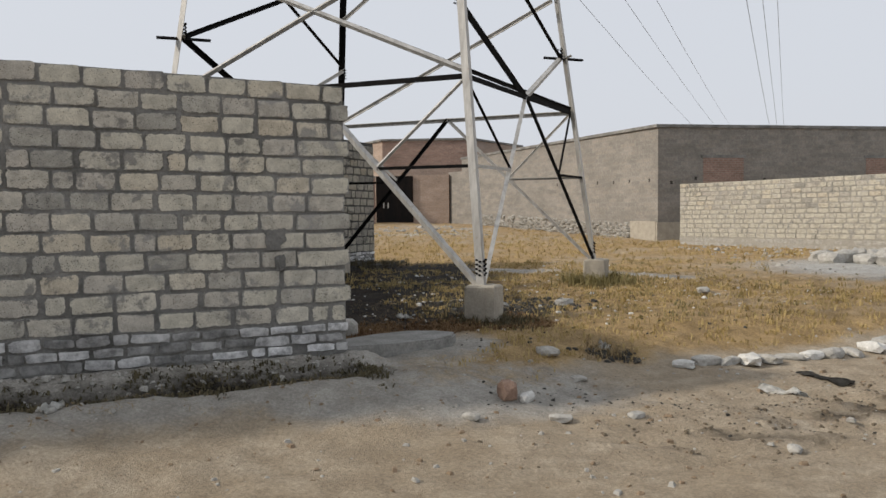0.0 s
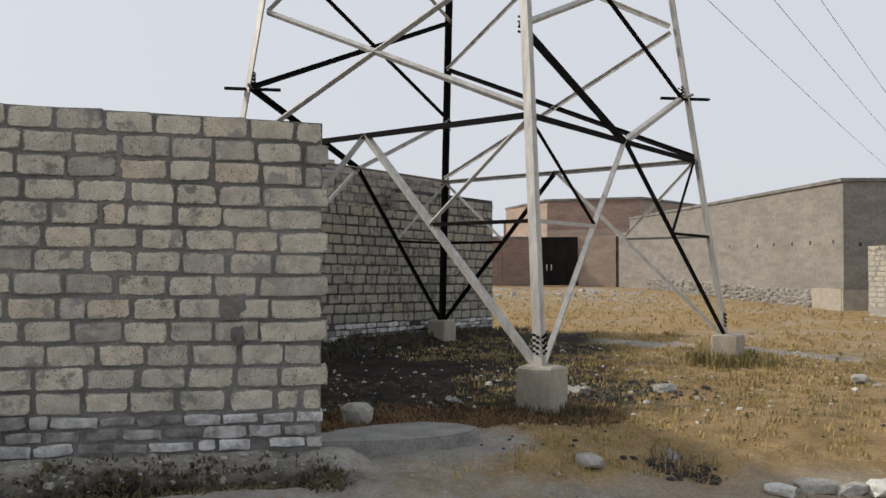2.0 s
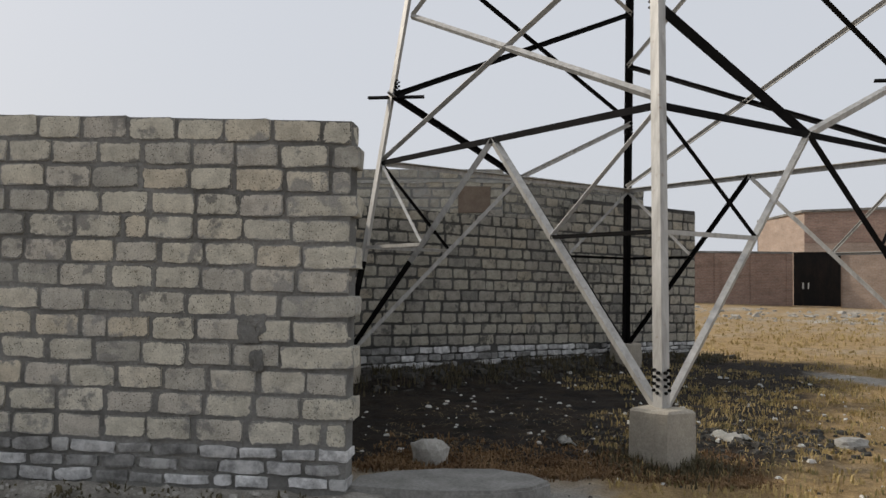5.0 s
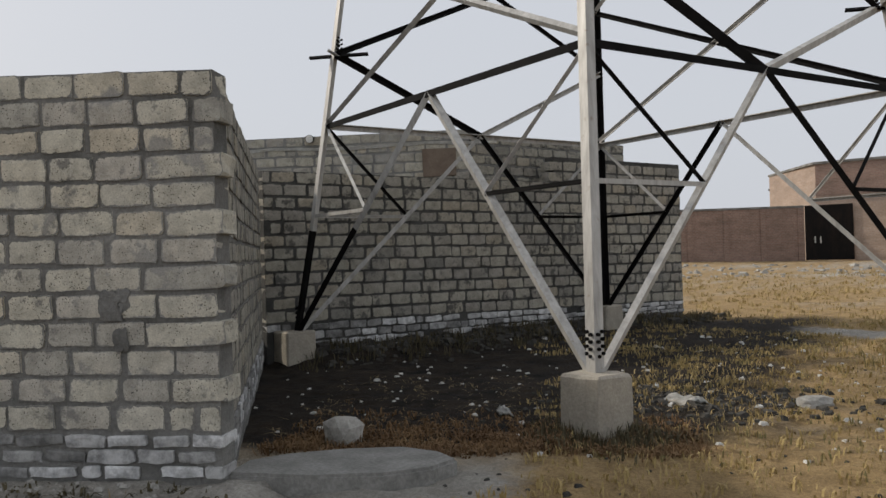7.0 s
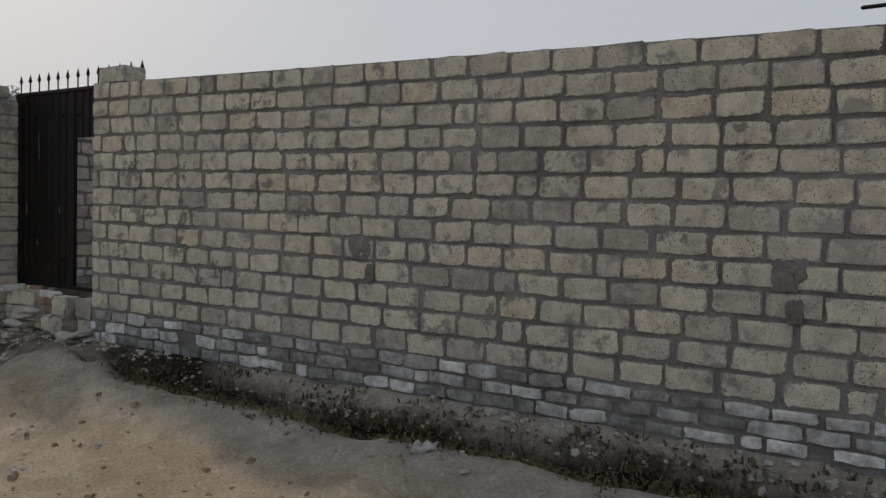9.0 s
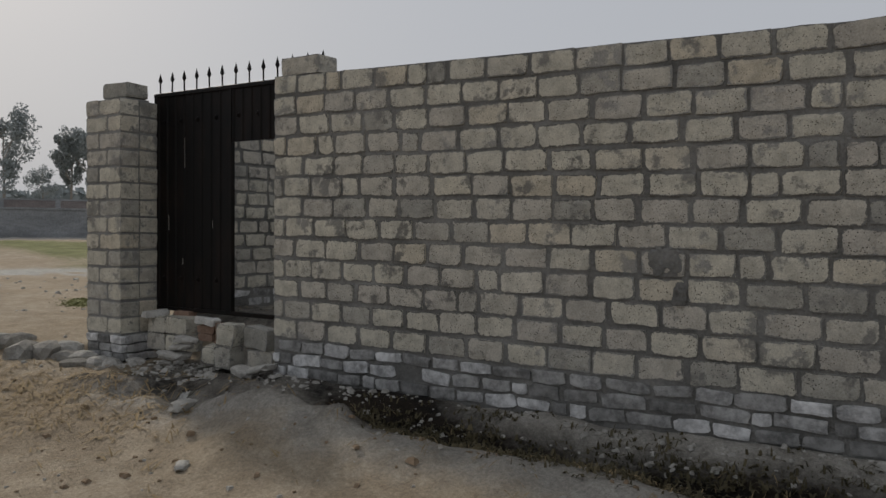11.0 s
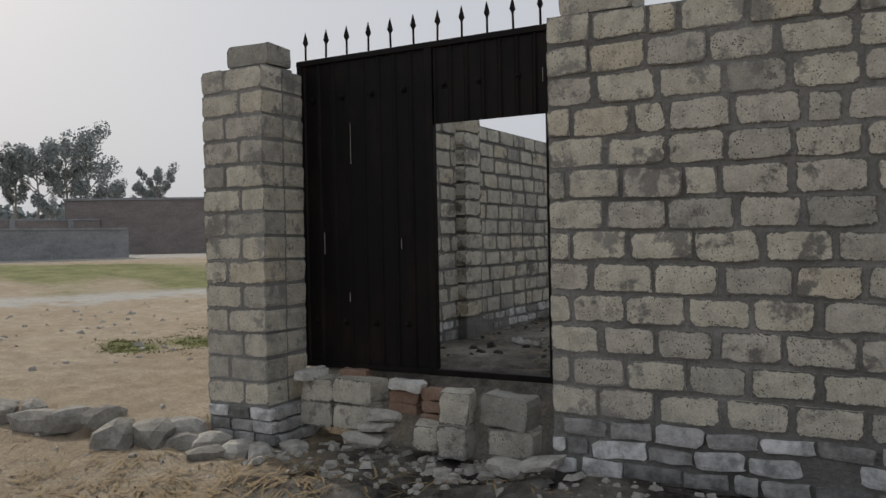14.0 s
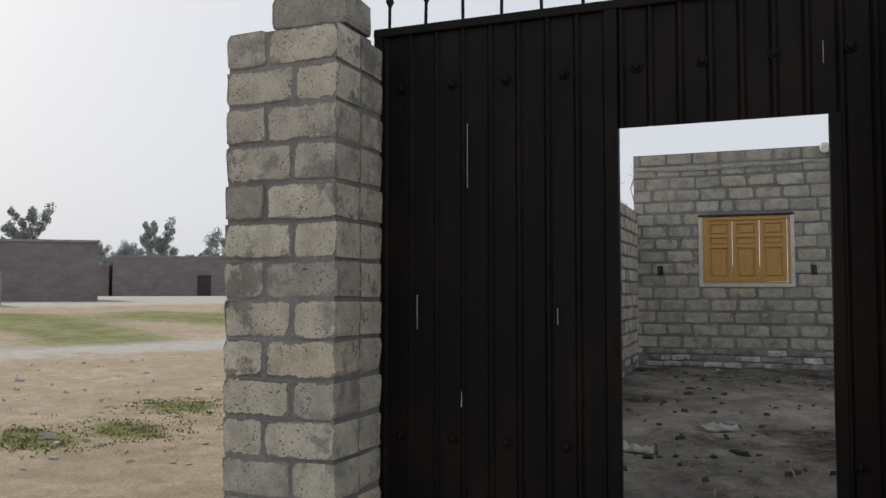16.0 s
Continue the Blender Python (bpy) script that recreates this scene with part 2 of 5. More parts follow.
def soil():
    k = Nodes("soil", 1.0).world()
    big, mid, fine = k.noise(0.5, 5, 0.6), k.noise(3.2, 6, 0.7), k.noise(38, 6, 0.75)
    sand = k.mix(k.ramp(big, [(0.35, 0.0), (0.65, 1.0)]), (0.39, 0.315, 0.222), (0.47, 0.40, 0.305))
    sand = k.mix(k.ramp(mid, [(0.42, 0.55), (0.6, 0.0)]), sand, (0.26, 0.205, 0.14))
    grey = k.mix(k.ramp(mid, [(0.35, 0.0), (0.65, 1.0)]), (0.29, 0.27, 0.235), (0.44, 0.415, 0.37))
    grass = k.mix(k.ramp(mid, [(0.32, 0.0), (0.66, 1.0)]), (0.25, 0.17, 0.08), (0.45, 0.315, 0.155))
    # near-black brown, the darkest ground tone
    umber = k.mix(k.ramp(mid, [(0.35, 0.0), (0.66, 1.0)]), (0.009, 0.008, 0.007), (0.04, 0.029, 0.019))
    green = k.mix(k.ramp(k.noise(0.9, 6, 0.75), [(0.38, 0.0), (0.62, 1.0)]), (0.13, 0.145, 0.05), (0.25, 0.25, 0.11))
    pale = k.mix(k.ramp(mid, [(0.35, 0.0), (0.65, 1.0)]), (0.37, 0.36, 0.33), (0.5, 0.49, 0.46))

    def over(col, name, other, low=0.35, high=0.65):
        edge = k.mix(0.45, k.attr(name), k.noise(5.5, 6, 0.75))
        return k.mix(k.ramp(edge, [(low, 0.0), (high, 1.0)]), col, other)

    col = over(sand, "grey_dust", grey)
    col = over(col, "dry_grass", grass, 0.38, 0.6)
    col = over(col, "umber", umber)
    col = over(col, "green", green, 0.42, 0.58)
    col = over(col, "pale", pale)
    col = k.mix(1.0, col, k.ramp(fine, [(0.28, 0.6), (0.7, 1.2)]), "MULTIPLY")
    col = k.mix(1.0, col, k.ramp(k.noise(140, 3, 0.7), [(0.3, 0.75), (0.65, 1.1)]), "MULTIPLY")
    return k.done(col, k.mix(0.5, mid, fine), 1.0, 0.05)


M_SOIL = soil()

# ---------------------------------------------------------------- mesh helpers
R0, ANG = Vector((-0.91, 7.68, 0)), 25.06       # outer corner of the plot's front wall, and its heading
PLOT = pose(R0.x, R0.y, 0, 0, 0, ANG)
U, V = Vector((math.cos(radians(ANG)), math.sin(radians(ANG)))), Vector((-math.sin(radians(ANG)), math.cos(radians(ANG))))


def plot(u, v):
    return R0.x + u * U.x + v * V.x, R0.y + u * U.y + v * V.y


def mesh_of(name, bm, mat):
    me = bpy.data.meshes.new(name)
    bm.to_mesh(me)
    bm.free()
    me.materials.append(mat)
    return me


def part(name, bm, mat, parent=None, label="", m=None):
    """One bmesh as one mesh object, under its thing."""
    ob = new(name, mesh_of(name, bm, mat))
    if parent:
        ob.parent = parent
    if m is not None:
        ob.matrix_basis = m
    if label:
        tagged(ob, label)
    return ob


def base(name, m, label, category, group="", kind=""):
    ob = new(name)
    ob.matrix_basis = m
    return tagged(ob, label, category, group, kind)


def box(bm, x0, x1, y0, y1, z0, z1, jig=0.0, bevel=0.0, m=None):
    """A box, slightly uneven and bevelled, into bm."""
    vs = bmesh.ops.create_cube(bm, size=1, matrix=Matrix.Translation(((x0 + x1) / 2, (y0 + y1) / 2, (z0 + z1) / 2)) @ Matrix.Diagonal((x1 - x0, y1 - y0, z1 - z0, 1)))["verts"]
    for q in vs:
        q.co += Vector([random.uniform(-jig, jig) for _ in range(3)])
    if bevel:
        es = list({e for q in vs for e in q.link_edges})
        out = bmesh.ops.bevel(bm, geom=es, offset=bevel, segments=1, affect="EDGES")
        vs = list({q for fc in out["faces"] for q in fc.verts} | {q for q in vs if q.is_valid})
    if m is not None:
        bmesh.ops.transform(bm, matrix=m, verts=[q for q in vs if q.is_valid])
    return vs


def rod(bm, p, q, r, n=6, r2=None):
    p, q = Vector(p), Vector(q)
    m = Matrix.Translation((p + q) / 2) @ (q - p).to_track_quat("Z", "Y").to_matrix().to_4x4()
    bmesh.ops.create_cone(bm, cap_ends=True, segments=n, radius1=r, radius2=r if r2 is None else r2, depth=(q - p).length, matrix=m)


def rock_bm(sx, sy, sz, seed, sub=2, sharp=0.35):
    bm = bmesh.new()
    bmesh.ops.create_icosphere(bm, subdivisions=sub, radius=1)
    off = Vector((seed * 7.3, seed * 3.1, seed * 5.7))
    for q in bm.verts:
        n = noise.noise(q.co * 1.1 + off) * sharp * 1.9 + noise.noise(q.co * 2.6 + off) * sharp * 1.1
        c = q.co * (1 + n)
        big = max(abs(c.x), abs(c.y), abs(c.z))
        c = c.lerp(c / max(big, 0.01), 0.55)
        q.co = Vector((c.x * sx, c.y * sy, max(c.z, -0.75) * sz))
    return bm


def smooth(a, b, x):
    t = min(1.0, max(0.0, (x - a) / (b - a)))
    return t * t * (3 - 2 * t)


# ---------------------------------------------------------------- ground
WB0, WB1 = Vector((-4.39, 13.03)), Vector((-1.66, 19.9))
WBD = (WB1 - WB0).normalized()
WBN = Vector((-WBD.y, WBD.x))


def uv(x, y):
    dx, dy = x - R0.x, y - R0.y
    return dx * U.x + dy * U.y, dx * V.x + dy * V.y


def in_yard(u, v):
    """How far a place lies inside the walled plot (0 to 1)."""
    x, y = plot(u, v)
    side = -(u + 0.303 * v)
    back = (x - WB0.x) * WBN.x + (y - WB0.y) * WBN.y
    left = u + 9.6
    edge = 1.0
    if v < 5.57:
        edge = min(edge, smooth(0.05, 0.3, side))
    else:
        edge = min(edge, smooth(0.05, 0.3, back))
    return edge * smooth(-0.05, 0.2, left) * smooth(0.35, 0.9, v) * smooth(9.6, 9.2, v)


def lump(x, y, cx, cy, rx, ry):
    return math.exp(-((x - cx) / rx) ** 2 - ((y - cy) / ry) ** 2)


def height(x, y):
    u, v = uv(x, y)
    ve = v - 1.2 * smooth(0.4, 2.5, u)
    z = -0.30 + 0.25 * smooth(-2.4, -0.5, ve + 0.25 * noise.noise((x * 0.6, y * 0.6, 0)))
    r = math.hypot(x + 2, y - 6)
    z += 0.09 * smooth(8, 18, r) + 0.8 * smooth(24, 48, r) * (0.5 + 0.5 * smooth(0, -20, x))
    z += 0.46 * in_yard(u, v)
    if -7.2 < u < 0.3:
        run = smooth(-6.6, -6.0, u) * smooth(0.1, -0.3, u)
        wob = 0.12 * noise.noise((u * 1.1, 3, 0))
        z -= 0.19 * run * math.exp(-((v + 0.52 + wob) / 0.2) ** 2)
        z += 0.05 * run * math.exp(-((v + 1.05 + wob) / 0.25) ** 2)
        z += 0.07 * smooth(-0.34, -0.1, v) * smooth(0.4, 0.1, v)
    z += 0.19 * lump(u, v, -6.45, -0.95, 0.55, 0.30) + 0.12 * lump(u, v, -6.9, -0.5, 0.5, 0.28)
    z -= 0.05 * lump(u, v, 0.75, -0.3, 0.9, 0.28)
    z += 0.14 * smooth(-0.40, -0.18, v + 0.1 * noise.noise((u * 1.3, 8, 0))) * smooth(-9.95, -10.15, u) * smooth(-22, -15, x)
    bank = (x - WB0.x) * WBN.x + (y - WB0.y) * WBN.y
    if -1.0 < bank < 0.15:
        along = (x - WB0.x) * WBD.x + (y - WB0.y) * WBD.y
        z += (0.16 + 0.06 * noise.noise((along * 2.1, 4, 0))) * smooth(-0.75, -0.1, bank) * smooth(-1.2, -0.7, along) * smooth(7.4, 5.0, along)
    z += 0.03 * lump(u, v, -8.3, -0.05, 0.8, 0.3)
    if r < 60:
        n = noise.noise((x * 1.3, y * 1.3, 0)) * 0.035 + noise.noise((x * 4, y * 4, 2)) * 0.026 + noise.noise((x * 9, y * 9, 4)) * 0.018
        # wheel ruts along the track
        n += -0.05 * math.exp(-((v + 3.0 + 0.3 * math.sin(u * 0.5)) / 0.16) ** 2) * smooth(-3, 2, u) * smooth(10, 5, u)
        mud = lump(u, v, 3.6, -2.75, 2.2, 0.8)
        n += mud * (0.11 * noise.noise((x * 2.2 + y, y * 5.5, 21)) + 0.05 * noise.noise((x * 8, y * 8, 23)))
        rough = math.exp(-((u + 7.2) / 2.2) ** 2 - ((v + 0.75) / 0.55) ** 2)
        n += rough * (0.17 * noise.noise((x * 2.6, y * 2.6, 11)) + 0.09 * abs(noise.noise((x * 6, y * 6, 13))))
        z += n
    return z


def axis(lo, hi, step, far):
    out = list(np.arange(lo, hi + step / 2, step))
    s, a, b = step, lo, hi
    while a > -far or b < far:
        s *= 1.09
        a, b = a - s, b + s
        out = [a] + out + [b]
    return out


XS, YS = axis(-12.5, 7.5, 0.075, 900), axis(1.5, 15.5, 0.075, 900)
verts = [(x, y, height(x, y)) for y in YS for x in XS]
nx = len(XS)
faces = [(j * nx + i, j * nx + i + 1, (j + 1) * nx + i + 1, (j + 1) * nx + i) for j in range(len(YS) - 1) for i in range(nx - 1)]
me = bpy.data.meshes.new("ground")
me.from_pydata(verts, [], faces)
me.materials.append(M_SOIL)
me.polygons.foreach_set("use_smooth", [True] * len(faces))


def masks(x, y):
    u, v = uv(x, y)
    n = noise.noise((x * 0.45, y * 0.45, 7)) * 0.8 + noise.noise((x * 1.7, y * 1.7, 9)) * 0.4
    yard = in_yard(u, v)
    grass = smooth(-1.1, -0.1, v + n * 0.5) * smooth(1.1, 2.3, u + n * 0.6) * smooth(26, 20, u - 0.15 * v) * (0.72 + 0.6 * n)
    grass *= 1 - 0.8 * smooth(9, 13, u + n) * smooth(9, 4, v)
    grass += 0.42 * smooth(-1.6, -0.9, v) * smooth(0.3, -0.3, v) * smooth(-0.5, 0.7, u) * smooth(2.6, 1.4, u)
    # darkest tone: between the walls, along the ditch, in yard and mud
    umber = smooth(0.7, 1.6, v + n * 0.4) * smooth(4.6, 2.4, u - 0.42 * (v - 2) + n) * (1 - yard) * smooth(-2.6, -1.9, u + 0.1 * v) * smooth(12, 10, v)
    umber += 0.9 * math.exp(-((v + 0.5) / 0.3) ** 2) * smooth(-6.5, -6, u) * smooth(0.6, -0.2, u) + yard * (0.6 + 0.5 * n)
    umber += (0.55 + 0.5 * n) * smooth(-9.8, -9.0, u) * smooth(-4.8, -5.8, u) * smooth(-1.3, -0.7, v) * smooth(0.6, 0.2, v)
    near = 0.7 * smooth(0.6, -1.4, u)
    umber += 0.75 * lump(u, v, 3.4, -2.8, 2.0, 0.55) * (0.55 + 1.3 * noise.noise((x * 1.5 + y, y * 4.0, 31)))
    dust = smooth(-2.4 + near, -1.5 + near, v + 0.35 * n) * smooth(1.2, 0.2, v) * smooth(3.0, 1.2, u) * smooth(-9.6, -8.0, u)
    dust = max(dust, 0.8 * yard, 0.75 * smooth(11, 15, u) * smooth(10, 5, v) * smooth(-6, 0, v))
    green = 0.0
    if x < -18:
        w = x + 6 * noise.noise((x * 0.05, y * 0.09, 1))
        green = smooth(-27, -30, w) * smooth(-43, -39, w) * (0.72 + 0.7 * noise.noise((x * 0.11, y * 0.33, 5)))
    for cx, cy, rx, ry in ((-15.7, 6.0, 0.55, 0.4), (-14.5, 4.9, 0.6, 0.34), (-14.6, 4.1, 0.7, 0.3), (-12.6, 5.6, 0.4, 0.2)):
        green += 1.1 * lump(x, y, cx, cy, rx, ry)
    pale = 0.0
    if x < -18:
        pale = 0.9 * smooth(-24.5, -26, x + 3 * n) * smooth(-30, -27, x) + 0.7 * smooth(-42, -46, x)
    pale += 0.85 * smooth(9, 13, u + n) * smooth(9, 5, v) * smooth(-3, 0, v) + 0.6 * smooth(26, 32, y) * smooth(-20, 0, x) * (0.5 + n)
    # trodden ashen paths across the dry grass
    for pu, pv, qu, qv, wide in ((4.82, 9.83, 6.87, 8.01, 0.55), (7.97, 6.8, 8.44, 5.23, 0.3)):
        du, dv = qu - pu, qv - pv
        t = min(1.0, max(0.0, ((u - pu) * du + (v - pv) * dv) / (du * du + dv * dv)))
        off = math.hypot(u - pu - t * du, v - pv - t * dv) + 0.25 * n
        tread = smooth(wide * 1.5, wide * 0.5, off)
        grass *= 1 - 0.9 * tread
        dust = max(dust, 0.85 * tread)
    return grass, umber, dust, green, pale


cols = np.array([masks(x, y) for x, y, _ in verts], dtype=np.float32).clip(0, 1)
for i, k in enumerate(("dry_grass", "umber", "grey_dust", "green", "pale")):
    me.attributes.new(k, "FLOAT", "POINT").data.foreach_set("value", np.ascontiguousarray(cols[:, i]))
ground = tagged(new("ground", me), "dusty sandy ground with dry grass and dark soil", "ground", kind="structure")

# ---------------------------------------------------------------- block walls


def rough_block(name, lx, ly, lz, seed, mat, jig=0.006):
    """One laid block: its outline uneven, its faces slightly dished. About 76 triangles."""
    rng = random.Random(seed)
    xf, zf = (-0.5, 0.03 / lx - 0.5, 0.0, 0.5 - 0.03 / lx, 0.5), (-0.5, -0.3, 0.3, 0.5)
    nxs, nzs = 4, 3
    vs, fs = [], []
    for side in (0, 1):
        for k in range(nzs + 1):
            for i in range(nxs + 1):
                rim = i in (0, nxs) or k in (0, nzs)
                x, z = xf[i] * lx, zf[k] * lz
                x += rng.uniform(-jig, jig) * (1.0 if i in (0, nxs) else 0.5)
                z += rng.uniform(-jig, jig) * (0.8 if k in (0, nzs) else 0.5)
                if i in (0, nxs) and k in (0, nzs):
                    x -= math.copysign(rng.uniform(0.001, jig * 0.8), x)
                    z -= math.copysign(rng.uniform(0.001, jig * 0.8), z)
                y = rng.uniform(0.0, 0.002) + (rng.uniform(0.001, 0.005) if rim else 0)
                vs.append((x, (-ly / 2 + y) if side == 0 else (ly / 2 - y), z))
    w, h = nxs + 1, nzs + 1
    n = w * h
    for k in range(nzs):
        for i in range(nxs):
            a = k * w + i
            fs += [(a, a + 1, a + w + 1, a + w), (n + a, n + a + w, n + a + w + 1, n + a + 1)]
    inner = [0.0 if (i % w in (0, nxs) or (i % n) // w in (0, nzs)) else 1.0 for i in range(2 * n)]
    rim = [i for i in range(w)] + [k * w + nxs for k in range(1, h)] + [nzs * w + i for i in range(nxs - 1, -1, -1)] + [k * w for k in range(nzs - 1, 0, -1)]
    side0 = len(vs)
    for a in rim:
        vs += [vs[a], vs[n + a]]
        inner += [0.42, 0.42]
    for a in range(len(rim)):
        b = (a + 1) % len(rim)
        fs.append((side0 + 2 * b, side0 + 2 * a, side0 + 2 * a + 1, side0 + 2 * b + 1))
    m = bpy.data.meshes.new(name)
    m.from_pydata(vs, [], fs)
    m.attributes.new("inner", "FLOAT", "POINT").data.foreach_set("value", inner)
    m.materials.append(mat)
    return m


DEPTH = 0.225
SETS = {}


def shapes(kind, mat):
    key = (kind, mat.name)
    if key not in SETS:
        lx, lz = {"block": (0.315, 0.147), "half_block": (0.145, 0.147), "brick": (0.225, 0.074)}[kind]
        SETS[key] = [rough_block(kind, lx, DEPTH, lz, 31 * i + len(kind), mat, 0.006 if kind != "brick" else 0.007) for i in range(7)]
    return SETS[key]


def block_wall(name, label, p0, p1, courses, low, high, bottom, rows_low=3, top=None, holes=(), tooth=(0.0, 0.0), seed=1,
               mats=None, cap=290, clip=None, mortar=None):
    """A wall of blocks on brick footing courses. low/high: heights of the blocks' foot and top at both ends;
    bottom: the footing's foot. top(s): where the wall ends lower or higher; holes: (s0, s1, z0, z1)."""
    mb, ml, mbj, mlj = mats or (M_BLOCK, M_LIME, M_BLOCK_FAR, M_LIME_J)
    rng = random.Random(seed)
    p0, p1 = Vector((*p0, 0)), Vector((*p1, 0))
    length = (p1 - p0).length
    ang = math.atan2(p1.y - p0.y, p1.x - p0.x)
    root_m = Matrix.Translation(p0) @ Matrix.Rotation(ang, 4, "Z")

    def z_at(k, s):
        t = s / length
        a = low[0] + (low[1] - low[0]) * t
        b = high[0] + (high[1] - high[0]) * t
        return a + (b - a) * k / courses

    bm = bmesh.new()
    cuts = sorted({0.0, length} | {c for h in holes for c in h[:2]} | set(np.linspace(0, length, 9).tolist()) | set(clip or ()))
    for a, b in zip(cuts[:-1], cuts[1:]):
        mid = (a + b) / 2
        t = top(mid) if top else None
        spans = [(bottom - 0.35, (t if t else z_at(courses, mid)) - 0.006)]
        for h in holes:
            if h[0] <= mid <= h[1]:
                spans = [(spans[0][0], h[2]), (h[3], spans[0][1])]
        for z0, z1 in spans:
            q = box(bm, a, b, 0.012, DEPTH - 0.012, z0, z1)
            if not top and z1 > 1.6:
                for w in q:
                    if w.co.z > (z0 + z1) / 2:
                        w.co.z = z_at(courses, min(max(w.co.x, 0), length)) - 0.006
    core = part(name, bm, mortar or M_MORTAR)
    core.matrix_basis = root_m
    tagged(core, label, "wall", kind="structure")
    rest = {"block": [], "brick": []}
    count = {"block": 0, "half_block": 0, "brick": 0}

    def lay(kind, s0, s1, zc, hz, mat, mat_j):
        for h in holes:
            if zc + hz / 2 > h[2] + 0.02 and zc - hz / 2 < h[3] - 0.02:
                if s0 >= h[0] - 0.03 and s1 <= h[1] + 0.03:
                    return
                if s0 < h[0] < s1:
                    s1 = h[0] - 0.01
                elif s0 < h[1] < s1:
                    s0 = h[1] + 0.01
        if s1 - s0 < 0.05:
            return
        me_ = rng.choice(shapes(kind, mat))
        full = {"block": (0.315, 0.147), "half_block": (0.145, 0.147), "brick": (0.225, 0.074)}[kind]
        m = pose((s0 + s1) / 2, DEPTH / 2 + rng.uniform(-0.005, 0.005) - (0.008 if kind == "brick" else 0), zc + rng.uniform(-0.004, 0.004), 0, rng.uniform(-1.5, 1.5) * (1 if kind != "brick" else 2.6), rng.uniform(-0.6, 0.6) * (1 if kind != "brick" else 1.5)) @ \
            Matrix.Diagonal(((s1 - s0) / full[0], 1 if rng.random() < 0.5 else -1, hz / full[1], 1))
        if m.determinant() < 0:
            m = m @ Matrix.Diagonal((-1, 1, 1, 1))
        if count[kind] < cap:
            ob = new(kind, me_)
            ob.parent = core
            ob.matrix_basis = m
            count[kind] += 1
        else:
            rest["brick" if kind == "brick" else "block"].append((me_, m, mat_j))

    for k in range(courses + 6):
        s = -rng.uniform(0, 0.1) - (0.17 if k % 2 else 0.0)
        while s < length:
            ln = 0.314 + rng.uniform(-0.034, 0.016)
            if rng.random() < 0.06:
                ln *= 0.5
            gap = rng.uniform(0.016, 0.042)
            a, b = max(s, -tooth[0] * (k % 2)), min(s + ln, length + tooth[1] * (k % 2) - 0.004)
            zc = (z_at(k, s) + z_at(k + 1, s)) / 2
            pitch = z_at(k + 1, s) - z_at(k, s)
            lim = top((a + b) / 2) if top else z_at(courses, s)
            if length - (s + ln + gap) < 0.12:
                b = length + tooth[1] * (k % 2) - 0.004
                ln = 9
            if zc + pitch * 0.35 <= lim and b - a > 0.07:
                lay("block" if b - a > 0.2 else "half_block", a, b, zc, pitch - rng.uniform(0.018, 0.034), mb, mbj)
            s += ln + gap
    for k in range(rows_low):
        s = -rng.uniform(0, 0.2)
        while s < length:
            ln = rng.choice((0.225, 0.225, 0.25, 0.115, 0.3))
            t = (k + 0.5) / rows_low
            z0 = low[0] + (low[1] - low[0]) * max(0, min(1, s / length))
            h = (z0 - bottom) / rows_low
            a, b = max(s, 0), min(s + ln, length + (rng.uniform(0, 0.02)))
            if b - a > 0.06 and rng.random() < 0.95:
                lay("brick", a, b, bottom + (z0 - bottom) * t, h * rng.uniform(0.6, 0.88), ml, mlj)
            s += ln + rng.uniform(0.012, 0.04)
    for kind, items in rest.items():
        if items:
            vs, fs, inner = [], [], []
            for me_, m, mat_j in items:
                n0 = len(vs)
                inner += [d.value for d in me_.attributes["inner"].data]
                vs += [m @ q.co for q in me_.vertices]
                fs += [tuple(n0 + i for i in p.vertices) for p in me_.polygons]
            jm = bpy.data.meshes.new(kind + "s")
            jm.from_pydata(vs, [], fs)
            jm.materials.append(items[0][2])
            jm.attributes.new("inner", "FLOAT", "POINT").data.foreach_set("value", inner)
            j = new(kind + "s", jm)
            j.parent = core
            tagged(j, kind="stuff")
    return core


LP = plot
# the plot's front wall beside the track
block_wall("wall_front", "grey concrete block wall on whitened brick footing", LP(-7.31, 0), LP(0, 0), 13, (0.37, 0.31), (2.655, 2.485), 0.03, tooth=(0.0, 0.05), seed=4)
# its side wall towards the tower and the wall behind the tower
SIDE_END = (-1.69, 5.57)
sa = plot(-0.03, 0.235)
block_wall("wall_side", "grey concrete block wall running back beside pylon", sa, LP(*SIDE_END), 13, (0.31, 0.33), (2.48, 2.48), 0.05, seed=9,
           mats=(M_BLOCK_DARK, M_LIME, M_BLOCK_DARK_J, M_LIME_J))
b0 = WB0 - WBD * 1.05
b1 = WB0 + WBD * 7.42
block_wall("wall_back", "dark grey block wall behind the pylon", b0, b1, 12, (0.50, 0.34), (2.50, 2.50), 0.13, rows_low=3,
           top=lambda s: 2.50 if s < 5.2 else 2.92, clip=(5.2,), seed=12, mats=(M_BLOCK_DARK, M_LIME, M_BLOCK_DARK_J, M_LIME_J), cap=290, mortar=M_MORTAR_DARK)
# yard: left wall, room at the back
block_wall("wall_yard", "pale grey block wall of the yard", LP(-9.62, 8.45), LP(-9.52, 0.72), 12, (0.62, 0.62), (2.56, 2.56), 0.32, rows_low=3, seed=15)
